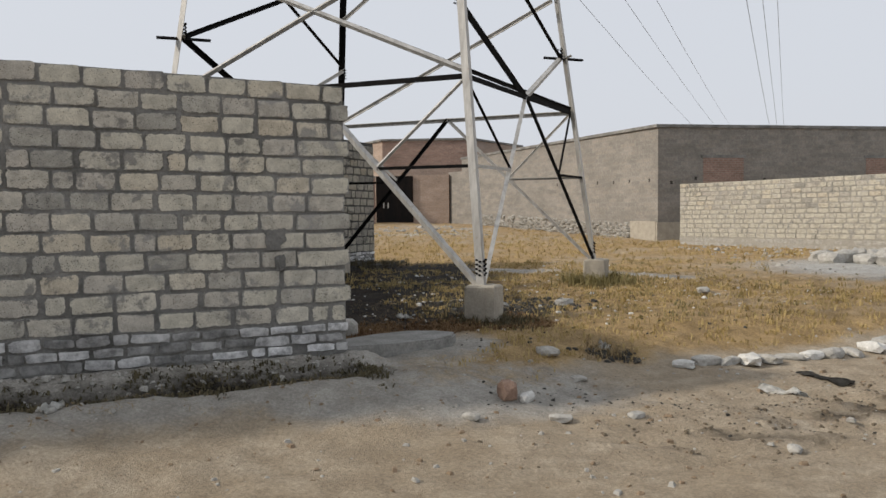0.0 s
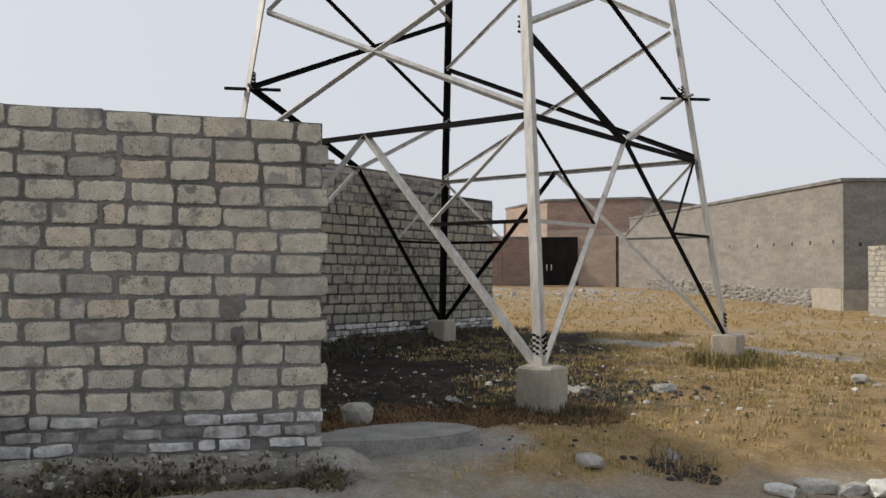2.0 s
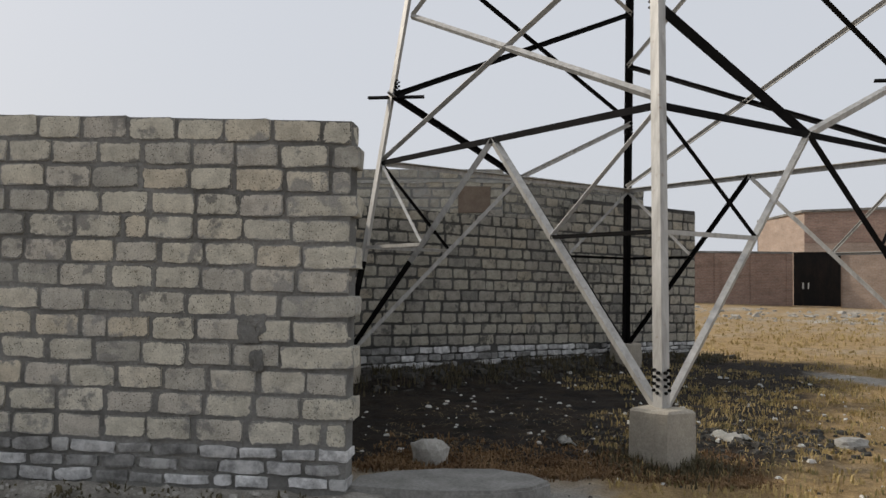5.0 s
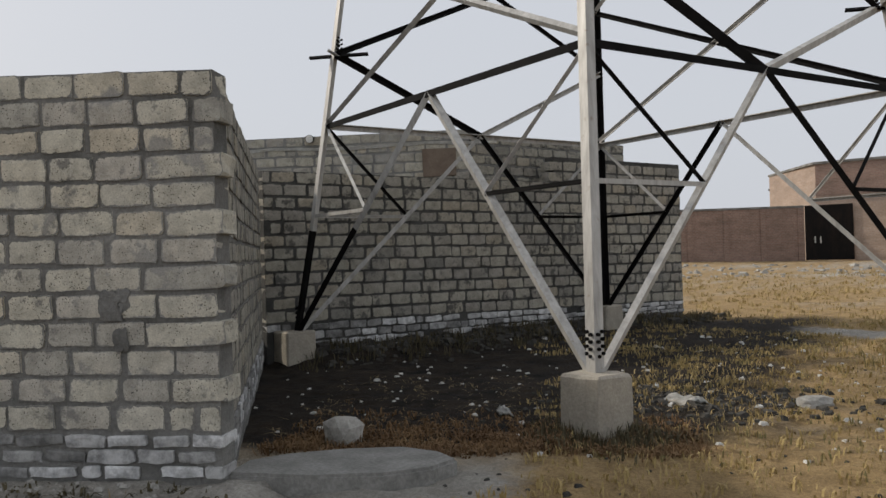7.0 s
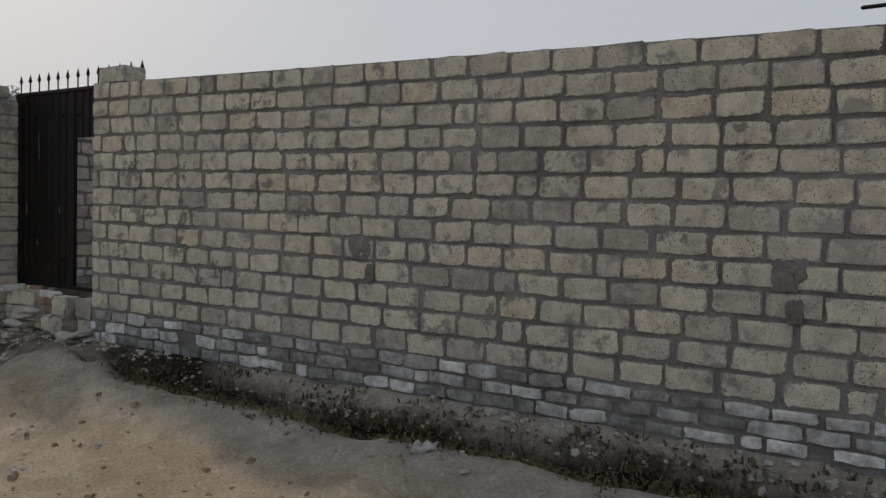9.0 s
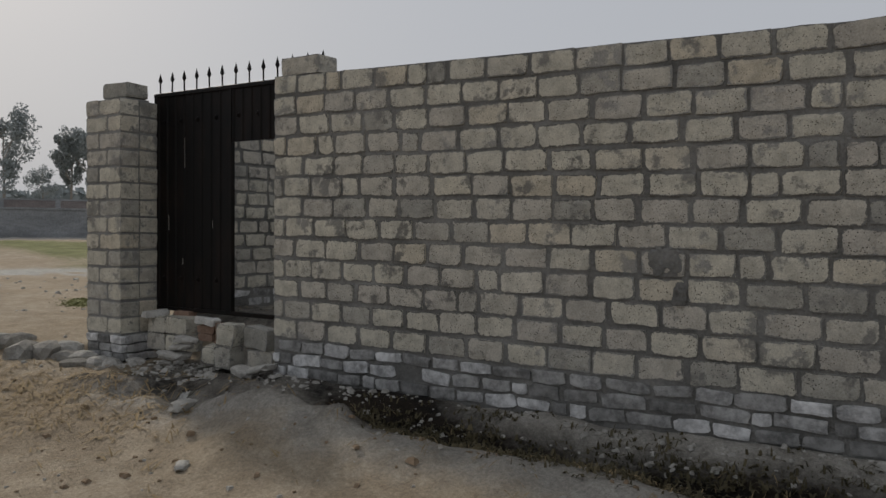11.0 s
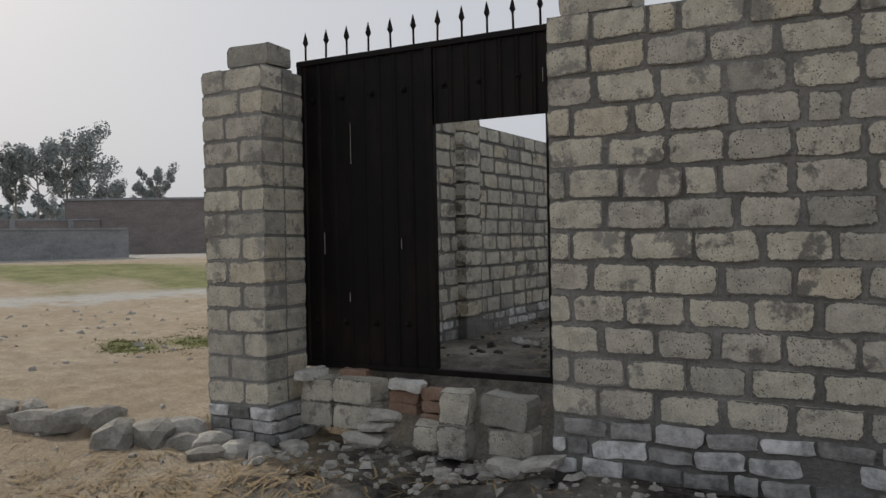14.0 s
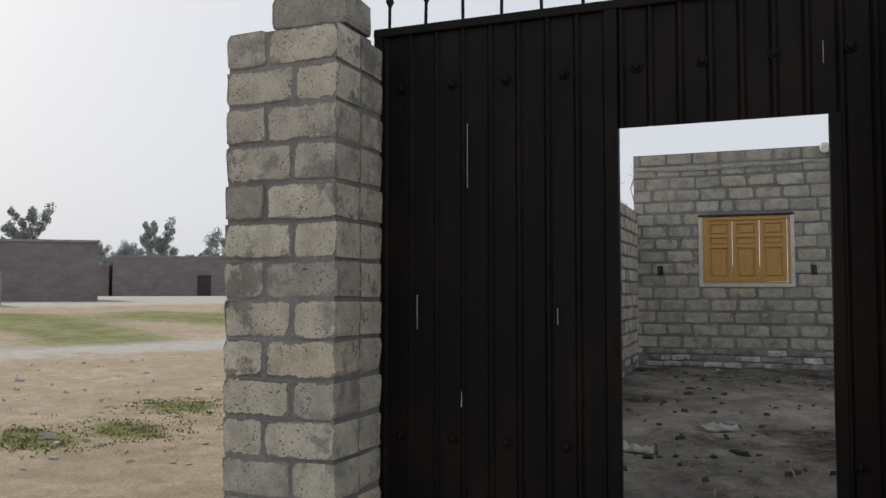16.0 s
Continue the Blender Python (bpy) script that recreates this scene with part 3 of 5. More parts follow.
block_wall("wall_room", "grey block room wall with a plastic strip", LP(-9.45, 8.5), LP(0.78, 8.5), 16, (0.70, 0.70), (3.35, 3.35), 0.45, rows_low=3, seed=18, mats=(M_BLOCK_ROOM, M_LIME, M_BLOCK_ROOM_J, M_LIME_J), mortar=M_MORTAR_ROOM,
           holes=((0.89, 2.01, 1.55, 2.46),))
c0 = Vector(plot(0.80, 8.5)) + WBD * 0.02
c1 = WB0 + WBN * 0.42 + WBD * 6.35
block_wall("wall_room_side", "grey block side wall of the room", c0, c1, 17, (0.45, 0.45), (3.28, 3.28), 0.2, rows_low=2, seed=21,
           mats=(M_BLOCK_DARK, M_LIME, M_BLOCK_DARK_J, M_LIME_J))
for v0 in (2.62, 5.64):
    bm = bmesh.new()
    box(bm, -9.4, -9.24, v0 + 0.01, v0 + 0.34, 0.3, 2.6, 0.003, 0.008)
    pil = tagged(part("pilaster", bm, M_MORTAR, m=PLOT), "block pilaster on the yard wall", "pilaster", kind="structure")
    for k in range(12):
        ob = new("half_block", random.choice(shapes("half_block", M_BLOCK)))
        ob.parent = pil
        ob.matrix_basis = pose(-9.325, v0 + 0.17 + random.uniform(-0.006, 0.006), 0.71 + k * 0.164, 0, 0, 90) @ Matrix.Diagonal((2.4, 0.9, 1, 1))
bm = bmesh.new()
box(bm, 0.02, 0.56, 8.482, 8.52, 2.6, 3.05, 0.012, 0.006)
tagged(part("render_patch", bm, plain("brown_render", (0.17, 0.13, 0.1), (0.24, 0.19, 0.15), 5, 0.95, 0.6), m=PLOT), "reddish brown render patch on the room wall", "render patch", kind="structure")
# roof slab of the room, inside its walls
bm = bmesh.new()
a, b, c, d = plot(-9.4, 8.7), plot(0.6, 8.7), plot(3.2, 11.9), plot(-9.4, 11.9)
lo = [bm.verts.new((*p, 3.02)) for p in (a, b, c, d)]
hi = [bm.verts.new((*p, 3.14)) for p in (a, b, c, d)]
bm.faces.new(hi)
bm.faces.new(lo[::-1])
for i in range(4):
    bm.faces.new((lo[i], lo[(i + 1) % 4], hi[(i + 1) % 4], hi[i]))
tagged(part("roof", bm, M_CONCRETE), "flat concrete roof slab of the room", "roof", kind="structure")


def pillar():
    """The free gate post: alternating blocks on a stepped brick foot."""
    bm = bmesh.new()
    box(bm, -10.012, -9.463, 0.006, 0.448, -0.3, 2.64)
    box(bm, -9.80, -9.47, 0.06, 0.36, 2.6, 2.66)
    root = tagged(part("gate_post", bm, M_MORTAR_ROOM, m=PLOT), "free standing block gate post on brick foot", "pillar", kind="structure")
    pitch = (2.65 - 0.23) / 14
    for k in range(14):
        z = 0.23 + (k + 0.5) * pitch
        wide = 0.2 if k % 2 else 0.34
        for a, b in ((-10.02, -10.02 + wide), (-10.02 + wide + 0.02, -9.455)):
            for v0, sy in ((0.11, 1.0), (0.34, 0.98)):
                ob = new("block", random.choice(shapes("block", M_BLOCK)))
                ob.parent = root
                ob.matrix_basis = pose((a + b) / 2, v0 + random.uniform(-0.004, 0.004), z, 0, random.uniform(-1, 1), random.uniform(-1, 1)) @ Matrix.Diagonal(((b - a) / 0.315, sy, (pitch - 0.02) / 0.147, 1))
    for k in range(4):
        for i in range(3):
            ob = new("brick", random.choice(shapes("brick", M_LIME)))
            ob.parent = root
            ob.matrix_basis = pose(-9.91 + i * 0.2 + 0.02 * k % 0.05, 0.09, 0.18 - k * 0.088, 0, random.uniform(-1.5, 1.5), random.uniform(-3, 3)) @ Matrix.Diagonal((0.83, 1, 1, 1))
        for i in range(2):
            ob = new("brick", random.choice(shapes("brick", M_LIME)))
            ob.parent = root
            ob.matrix_basis = pose(-9.50 + 0.02 * k, 0.14 + i * 0.23, 0.18 - k * 0.088, 0, random.uniform(-1.5, 1.5), 90 + random.uniform(-3, 3))
    ob = new("cap_block", rough_block("cap_block", 0.37, 0.27, 0.15, 77, M_BLOCK))
    ob.parent, ob.matrix_basis = root, pose(-9.64, 0.2, 2.74, 0, 0, 2)


pillar()
ob = new("cap_block", rough_block("cap_block", 0.42, 0.24, 0.155, 78, M_BLOCK))
ob.matrix_basis = PLOT @ pose(-7.02, 0.13, 2.725, 0, 0, -1)
tagged(ob, "grey concrete block lying on the wall's end", "block")

# crumbled hollows patched with dark mortar
for u, z, w, h, sd in ((-0.66, 1.07, 0.10, 0.13, 5), (-3.83, 1.11, 0.12, 0.13, 6), (-3.73, 0.91, 0.05, 0.1, 7), (-0.61, 0.87, 0.05, 0.11, 8)):
    tagged(part("mortar_patch", rock_bm(w * 0.8, 0.012, h * 0.8, sd, 4, 0.95), M_MORTAR, m=PLOT @ pose(u, 0.0, z)), "crumbled dark mortar patch in the block wall", "mortar patch", kind="structure")

# ---------------------------------------------------------------- gate


def gate():
    g = base("metal_gate", PLOT @ pose(0, 0.47, 0), "black sheet metal gate with spear tops and open wicket", "gate")
    x0, x1, xm, w0, w1, z0, zt, zw = -9.50, -7.1, -8.36, -8.33, -7.47, 0.47, 2.73, 2.18

    def panels(a, b, lo, hi, n):
        w = (b - a) / n
        for i in range(n):
            bm = bmesh.new()
            s, e = a + i * w, a + (i + 1) * w
            prof = [(s, 0.0), (s + 0.010, -0.016), (s + 0.022, -0.016), (s + 0.034, -0.003), (e - 0.006, -0.003), (e, 0.0)]
            vs = [(bm.verts.new((x, y, lo)), bm.verts.new((x, y, hi))) for x, y in prof]
            bk = [(bm.verts.new((x, 0.004, lo)), bm.verts.new((x, 0.004, hi))) for x in (s, e)]
            for p, q in zip(vs[:-1], vs[1:]):
                bm.faces.new((p[0], q[0], q[1], p[1]))
            bm.faces.new((bk[1][0], bk[0][0], bk[0][1], bk[1][1]))
            bm.faces.new([p[1] for p in vs] + [bk[1][1], bk[0][1]])
            bm.faces.new([p[0] for p in vs][::-1] + [bk[0][0], bk[1][0]])
            part("panel", bm, M_GATE, g)

    panels(x0 + 0.04, xm - 0.03, z0 + 0.02, zt - 0.02, 8)
    panels(xm + 0.03, w1, zw, zt - 0.02, 7)
    panels(w1, x1, z0 + 0.02, zt - 0.02, 3)
    for a, b, lo, hi, lab in ((x0, x0 + 0.045, z0, zt, "stile"), (xm - 0.03, xm + 0.03, z0, zt, "stile"), (x0, x1, zt - 0.03, zt + 0.012, "top_rail"),
                              (x0, xm, z0 - 0.01, z0 + 0.03, "bottom_rail"), (xm, x1, z0 - 0.012, z0 + 0.03, "bottom_rail"), (w1 - 0.035, w1 + 0.012, z0, zw, "wicket_jamb")):
        bm = bmesh.new()
        box(bm, a, b, -0.022 if lab != "top_rail" else -0.026, 0.03, lo, hi, 0.001, 0.004)
        part(lab, bm, M_GATE, g)
    for row in (2.44, 0.80):
        for x in (-9.36, -9.10, -8.84, -8.57, -8.25, -7.98, -7.70, -7.42):
            if row < 1 and -8.33 < x < -7.5:
                continue
            bm = bmesh.new()
            bmesh.ops.create_uvsphere(bm, u_segments=10, v_segments=6, radius=0.017, matrix=pose(x, -0.014, row) @ Matrix.Diagonal((1, 0.8, 1, 1)))
            bmesh.ops.create_cone(bm, cap_ends=True, segments=12, radius1=0.028, radius2=0.024, depth=0.008, matrix=pose(x, -0.006, row, 90))
            part("boss", bm, M_GATE, g)
    n = 13
    for i in range(n):
        x = x0 + 0.075 + i * 0.189
        bm = bmesh.new()
        lean = random.uniform(-0.006, 0.006)
        rod(bm, (x, 0, zt), (x + lean, 0, zt + 0.15), 0.0085, 6)
        bmesh.ops.create_cone(bm, cap_ends=True, segments=4, radius1=0.022, radius2=0.001, depth=0.085, matrix=pose(x + lean, 0, zt + 0.185, 0, 0, 45) @ Matrix.Diagonal((1, 0.5, 1, 1)))
        bmesh.ops.create_cone(bm, cap_ends=True, segments=4, radius1=0.006, radius2=0.021, depth=0.03, matrix=pose(x + lean, 0, zt + 0.13, 0, 0, 45) @ Matrix.Diagonal((1, 0.5, 1, 1)))
        part("spear", bm, M_GATE, g)
    for x, lo, hi in ((-9.02, 1.95, 2.25), (-9.27, 1.30, 1.46), (-8.60, 1.33, 1.4), (-9.05, 0.95, 1.02), (-7.52, 2.38, 2.47)):
        bm = bmesh.new()
        box(bm, x - 0.0016, x + 0.0016, -0.019, -0.0165, lo, hi, 0.001)
        part("scratch", bm, M_STONE, g, "worn pale scratch in the paint")


gate()

# ---------------------------------------------------------------- shuttered window in the room wall


def window():
    w = base("window_1", PLOT @ pose(-8.0, 8.5, 0), "closed three leaf varnished wooden window in white surround", "window", kind="structure")
    a, b, lo, hi = -0.56, 0.56, 1.55, 2.46
    for x0, x1, z0, z1 in ((a - 0.035, a + 0.012, lo - 0.03, hi), (b - 0.012, b + 0.035, lo - 0.03, hi), (a, b, lo - 0.035, lo + 0.015)):
        bm = bmesh.new()
        box(bm, x0, x1, -0.014, 0.12, z0, z1, 0.004, 0.005)
        part("surround", bm, M_PLASTER, w, "rough white plaster edge")
    for x0, x1, z0, z1 in ((a, a + 0.05, lo, hi), (b - 0.05, b, lo, hi), (a + 0.05, b - 0.05, hi - 0.05, hi), (a + 0.05, b - 0.05, lo, lo + 0.04)):
        bm = bmesh.new()
        box(bm, x0, x1, 0.0, 0.08, z0, z1, 0, 0.004)
        part("window_frame", bm, M_WOOD, w)
    for i in range(3):
        x0 = a + 0.055 + i * 0.3385
        x1 = x0 + 0.332
        bm = bmesh.new()
        box(bm, x0, x1, 0.03, 0.06, lo + 0.043, hi - 0.052, 0, 0.003)
        leaf = part("shutter", bm, M_WOOD, w)
        for x, y, z0, z1 in ((x0, x0 + 0.05, lo + 0.045, hi - 0.054), (x1 - 0.05, x1, lo + 0.045, hi - 0.054)):
            bm = bmesh.new()
            box(bm, x, y, 0.012, 0.03, z0, z1, 0, 0.003)
            part("stile", bm, M_WOOD, leaf)
        for z0, z1 in ((lo + 0.045, lo + 0.10), (lo + 0.49, lo + 0.53), (lo + 0.63, lo + 0.67), (hi - 0.10, hi - 0.054)):
            bm = bmesh.new()
            box(bm, x0 + 0.05, x1 - 0.05, 0.013, 0.03, z0, z1, 0, 0.003)
            part("rail", bm, M_WOOD, leaf)
        for z0, z1 in ((lo + 0.12, lo + 0.47), (lo + 0.55, lo + 0.61), (lo + 0.69, hi - 0.12)):
            bm = bmesh.new()
            box(bm, x0 + 0.075, x1 - 0.075, 0.018, 0.03, z0, z1, 0, 0.006)
            part("raised_panel", bm, M_WOOD, leaf)
    bm = bmesh.new()
    box(bm, a - 0.04, b + 0.04, -0.012, 0.1, hi + 0.004, hi + 0.03, 0.003, 0.003)
    part("lintel_edge", bm, M_CHAR, w)


window()
# crumpled plastic strip under the room's top course
bm = bmesh.new()
prev = None
for i in range(120):
    x = -9.42 + i * 0.0895
    z = 3.155 + 0.02 * noise.noise((x * 2.2, 0, 3)) - 0.03 * abs(math.sin(x * 1.3))
    h = 0.05 + 0.025 * noise.noise((x * 3, 5, 1))
    ring = [bm.verts.new((x, 8.485 - 0.02 * abs(noise.noise((x * 9, k, 2))), z + h * (k / 3 - 0.5))) for k in range(4)]
    if prev:
        for k in range(3):
            bm.faces.new((prev[k], ring[k], ring[k + 1], prev[k + 1]))
    prev = ring
bmesh.ops.solidify(bm, geom=bm.faces[:], thickness=0.004)
tagged(part("plastic_sheet", bm, M_CLOTH, m=PLOT), "crumpled whitish plastic sheet under the top course", "plastic sheet")


def flood_lamp(u, z):
    r = base("flood_lamp", PLOT @ pose(u, 8.46, z), "small round flood lamp on the room wall", "lamp")
    bm = bmesh.new()
    rod(bm, (0, 0.06, 0.0), (0, -0.06, -0.01), 0.06, 14, 0.07)
    part("housing", bm, M_CHAR, r)
    bm = bmesh.new()
    rod(bm, (0, -0.058, -0.012), (0, -0.075, -0.014), 0.064, 14, 0.055)
    part("lens", bm, M_GLASS_LAMP, r)


flood_lamp(-7.03, 3.30)
flood_lamp(-1.82, 3.30)
# gaps are dark boxes on the face: a hole's shade put into colour
for u, z in ((-9.1, 1.75), (-7.18, 1.75)):
    bm = bmesh.new()
    box(bm, u - 0.035, u + 0.03, 8.478, 8.52, z - 0.07, z + 0.06, 0.012, 0.004)
    tagged(part("putlog_hole", bm, M_CHAR, m=PLOT), "dark gap left in the block wall", "hole", kind="structure")

# ---------------------------------------------------------------- loose blocks under the gate


def loose(name, label, cat, lx, ly, lz, u, v, z, rx, ry, rz, mat, seed, group="blocks under the gate"):
    m = rough_block(name, lx, ly, lz, seed, mat, 0.010)
    ob = new(name, m)
    ob.matrix_basis = PLOT @ pose(u, v, z, rx, ry, rz)
    return tagged(ob, label, cat, group)


G = "grey concrete block stacked under the gate"
for i, (lx, lz, u, v, z, ry, rz) in enumerate(((0.27, 0.17, -9.23, 0.36, 0.33, 0, 2), (0.27, 0.17, -9.24, 0.36, 0.155, 0, 1), (0.34, 0.17, -8.90, 0.34, 0.335, 1, -3),
                                               (0.33, 0.17, -8.91, 0.35, 0.16, 0, 0), (0.2, 0.20, -8.02, 0.16, 0.33, 2, 12), (0.2, 0.21, -8.02, 0.14, 0.12, 0, 8),
                                               (0.33, 0.19, -7.70, 0.26, 0.31, 4, -6), (0.3, 0.17, -7.68, 0.28, 0.12, 0, 4), (0.17, 0.16, -8.24, 0.16, 0.12, 10, 20))):
    loose("concrete_block", G, "block", lx, 0.2, lz, u, v, z, 0, ry, rz, M_BLOCK, 200 + i)
for i, (u, v, z, ry, rz) in enumerate(((-8.50, 0.32, 0.33, 3, 6), (-8.50, 0.32, 0.25, 0, -8), (-8.24, 0.32, 0.36, 0, 4), (-8.24, 0.32, 0.28, 0, 0), (-8.24, 0.32, 0.20, 0, 5), (-9.0, 0.44, 0.435, 0, 2))):
    loose("clay_brick", "red clay brick stacked under the gate", "brick", 0.225, 0.11, 0.075, u, v, z, 0, ry, rz, M_CLAY, 240 + i, "bricks under the gate")
for i, (u, v, z, ry, rz) in enumerate(((-8.46, 0.26, 0.415, 6, 10), (-9.40, 0.42, 0.42, -14, 3), (-9.30, 0.30, 0.43, 0, 80))):
    loose("lime_brick", "whitened brick lying loose by the gate", "brick", 0.24, 0.11, 0.07, u, v, z, 0, ry, rz, M_PALE, 260 + i, "bricks under the gate")
for i, (lx, ly, lz, u, v, z, ry, rz) in enumerate(((0.30, 0.24, 0.09, -8.60, -0.02, 0.10, 4, 15), (0.26, 0.2, 0.08, -8.55, 0.02, 0.18, -6, -20), (0.22, 0.16, 0.08, -8.50, 0.03, 0.25, 8, 40),
                                                   (0.24, 0.2, 0.1, -7.55, -0.12, 0.06, 5, 10), (0.3, 0.2, 0.08, -7.35, -0.10, 0.10, -12, -8))):
    ob = tagged(part("broken_slab", rock_bm(lx / 2, ly / 2, lz / 2, 40 + i), M_STONE, m=PLOT @ pose(u, v, z, 0, ry, rz)), "broken piece of grey concrete by the gate", "rubble", "rubble by the gate")


def stone(u, v, sx, sy, sz, seed, mat=None, label="rough grey stone half sunk in dust", cat="stone", group="stones beside the track", name="stone", lift=0.45):
    x, y = plot(u, v)
    return tagged(part(name, rock_bm(sx, sy, sz, seed), mat or M_STONE, m=pose(x, y, height(x, y) + sz * lift, 0, 0, seed * 37 % 360)), label, cat, group)


# kerb of broken stones left of the gate post, foot of the post
for i, u in enumerate(np.arange(-15.5, -9.5, 0.29)):
    s = 0.10 + 0.09 * ((i * 37) % 10) / 10
    stone(u, -0.29 + 0.07 * math.sin(i * 2.1), s * 1.45, s * 0.9, s * 0.8, 60 + i, M_KERB, label="rough grey stone edging the sandy lot", lift=-0.05)
for i, (u, v, s) in enumerate(((-9.85, -0.16, 0.13), (-9.58, -0.18, 0.12), (-9.4, -0.14, 0.10), (-9.24, 0.02, 0.08), (-10.1, -0.14, 0.12))):
    stone(u, v, s * 1.2, s, s * 0.8, 90 + i, label="rough grey stone at the gate post's foot", lift=-0.15)

# ---------------------------------------------------------------- lattice pylon
TC = Vector((-0.875, 13.70))
LEGS = [(-69.3, 3.372), (19.6, 3.38), (110.0, 3.46), (201.4, 3.40)]   # heading and reach of each leg at beam height


def leg(i, z):
    a, r = LEGS[i % 4]
    r = (r + 0.19 * (3.06 - z)) if z < 14 else (r + 0.19 * (3.06 - 14)) - 0.02 * (z - 14)
    return Vector((TC.x + math.cos(radians(a)) * r, TC.y + math.sin(radians(a)) * r, z))


def angle_bar(bm, p, q, w, inward, th=0.010):
    """An L-shaped bar from p to q; its corner points away from inward."""
    p, q, inward = Vector(p), Vector(q), Vector(inward)
    d = (q - p).normalized()
    a = (inward - d * inward.dot(d)).normalized()
    b = d.cross(a).normalized()
    e, f = (a + b).normalized(), (a - b).normalized()
    prof = [(0, 0), (w, 0), (w, th), (th, th), (th, w), (0, w)]
    r0 = [bm.verts.new(p + e * x + f * y) for x, y in prof]
    r1 = [bm.verts.new(q + e * x + f * y) for x, y in prof]
    for i in range(6):
        j = (i + 1) % 6
        bm.faces.new((r0[i], r0[j], r1[j], r1[i]))
    bm.faces.new(r0[::-1])
    bm.faces.new(r1)
    bmesh.ops.recalc_face_normals(bm, faces=bm.faces[:])


def pylon():
    t = base("pylon", pose(0, 0, 0), "tall galvanised steel lattice power pylon on concrete feet", "pylon")
    mid_axis = lambda p: Vector((TC.x, TC.y, p.z)) - p
    ZB, ZH = 0.42, 3.06
    Z4, Z5, Z6 = (4.06, 4.0, 4.16, 3.95), (5.0, 4.97, 5.07, 5.04), (5.9, 5.9, 5.9, 5.9)
    # struts and ties drawn in the backlit-dark steel copy
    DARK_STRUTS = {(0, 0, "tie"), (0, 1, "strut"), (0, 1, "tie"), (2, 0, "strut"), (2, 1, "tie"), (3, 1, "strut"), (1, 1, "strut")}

    def bar(name, p, q, w, inward, shade=False):
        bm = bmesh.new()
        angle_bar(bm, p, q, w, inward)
        part(name, bm, M_STEEL_SHADE if shade else M_STEEL, t)

    # bars given the shade-dark steel, face by face: (beam, brace at 0, brace at 1, upper at 0, upper at 1, cross a,
    # cross b)
    SHADE = [(1, 0, 1, 1, 0, 0, 1), (0, 0, 1, 0, 0, 1, 0), (0, 1, 0, 0, 1, 1, 1), (1, 0, 0, 0, 0, 0, 0)]
    for i in range(4):
        shade = SHADE[i]
        # lower run split off so the wall's shade sits in its colour
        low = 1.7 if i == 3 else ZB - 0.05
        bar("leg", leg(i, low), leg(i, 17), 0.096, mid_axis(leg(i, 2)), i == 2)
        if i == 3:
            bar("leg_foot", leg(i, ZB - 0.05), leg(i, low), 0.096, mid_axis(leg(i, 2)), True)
        for zc in (0.62, 4.05):
            a0 = leg(i, zc)
            face1 = (leg(i + 1, zc) - a0).normalized()
            face2 = (leg(i + 3, zc) - a0).normalized()
            for fdir, out in ((face1, -face2), (face2, -face1)):
                for k in range(4):
                    for j in range(2):
                        bm = bmesh.new()
                        c = a0 + fdir * (0.026 + 0.042 * j) + Vector((0, 0, -0.09 + 0.055 * k + 0.02 * j))
                        rod(bm, c + out * 0.002, c + out * 0.03, 0.014, 6)
                        part("bolt", bm, M_STEEL_SHADE, t)

        # face between leg i and i+1
        def P(w, z):
            return leg(i, z).lerp(leg(i + 1, z), w)

        def at(w, zs):
            return leg(i + w, zs[(i + w) % 4])
        inn = Vector((TC.x, TC.y, 2)) - P(0.5, 2)
        inn.z = 0
        inn.normalize()
        m = P(0.5, ZH)
        bar("beam", P(0.0, ZH), P(1.0, ZH), 0.07, Vector((0, 0, -1)) + inn, shade[0])
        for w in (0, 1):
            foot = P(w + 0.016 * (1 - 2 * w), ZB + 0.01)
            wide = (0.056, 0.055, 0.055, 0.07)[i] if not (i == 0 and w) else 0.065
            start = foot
            # lower brace split the same way, shade in its colour
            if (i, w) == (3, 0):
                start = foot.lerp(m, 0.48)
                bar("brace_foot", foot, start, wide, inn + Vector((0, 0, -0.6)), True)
            bar("brace", start, m, wide, inn + Vector((0, 0, -0.6)), shade[1 + w])
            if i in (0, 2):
                bar("upper_brace", m, at(w, Z4), 0.1 if (i, w) == (0, 0) else 0.07, inn + Vector((0, 0, -0.6)), shade[3 + w])
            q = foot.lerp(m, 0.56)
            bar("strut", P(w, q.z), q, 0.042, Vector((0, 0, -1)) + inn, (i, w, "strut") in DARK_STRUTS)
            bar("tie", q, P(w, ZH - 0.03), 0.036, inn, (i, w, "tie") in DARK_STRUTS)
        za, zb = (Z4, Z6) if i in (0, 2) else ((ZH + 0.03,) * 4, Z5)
        bar("cross_brace", at(0, za), at(1, zb), 0.058, inn, shade[5])
        bar("cross_brace", at(1, za), at(0, zb), 0.058, inn, shade[6])
        zs = [max(zb), 7.4, 8.8, 10.1, 11.3, 12.4, 13.4, 14.3, 15.2, 16.1, 17.0]
        for a, b in zip(zs[:-1], zs[1:]):
            bar("cross_brace", P(0, a), P(1, b), 0.06, inn)
            bar("cross_brace", P(1, a), P(0, b), 0.06, inn)
        if i in (1, 3):
            a0 = leg(i, Z4[i] + 0.0)
            right = Vector((0.93, 0.37, 0))
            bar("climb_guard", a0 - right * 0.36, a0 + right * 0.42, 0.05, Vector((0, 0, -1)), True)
            side = Vector((0.37, -0.93, 0))
            bar("climb_guard", a0 + right * 0.03 - side * 0.15, a0 + side * 0.3, 0.04, Vector((0, 0, -1)))
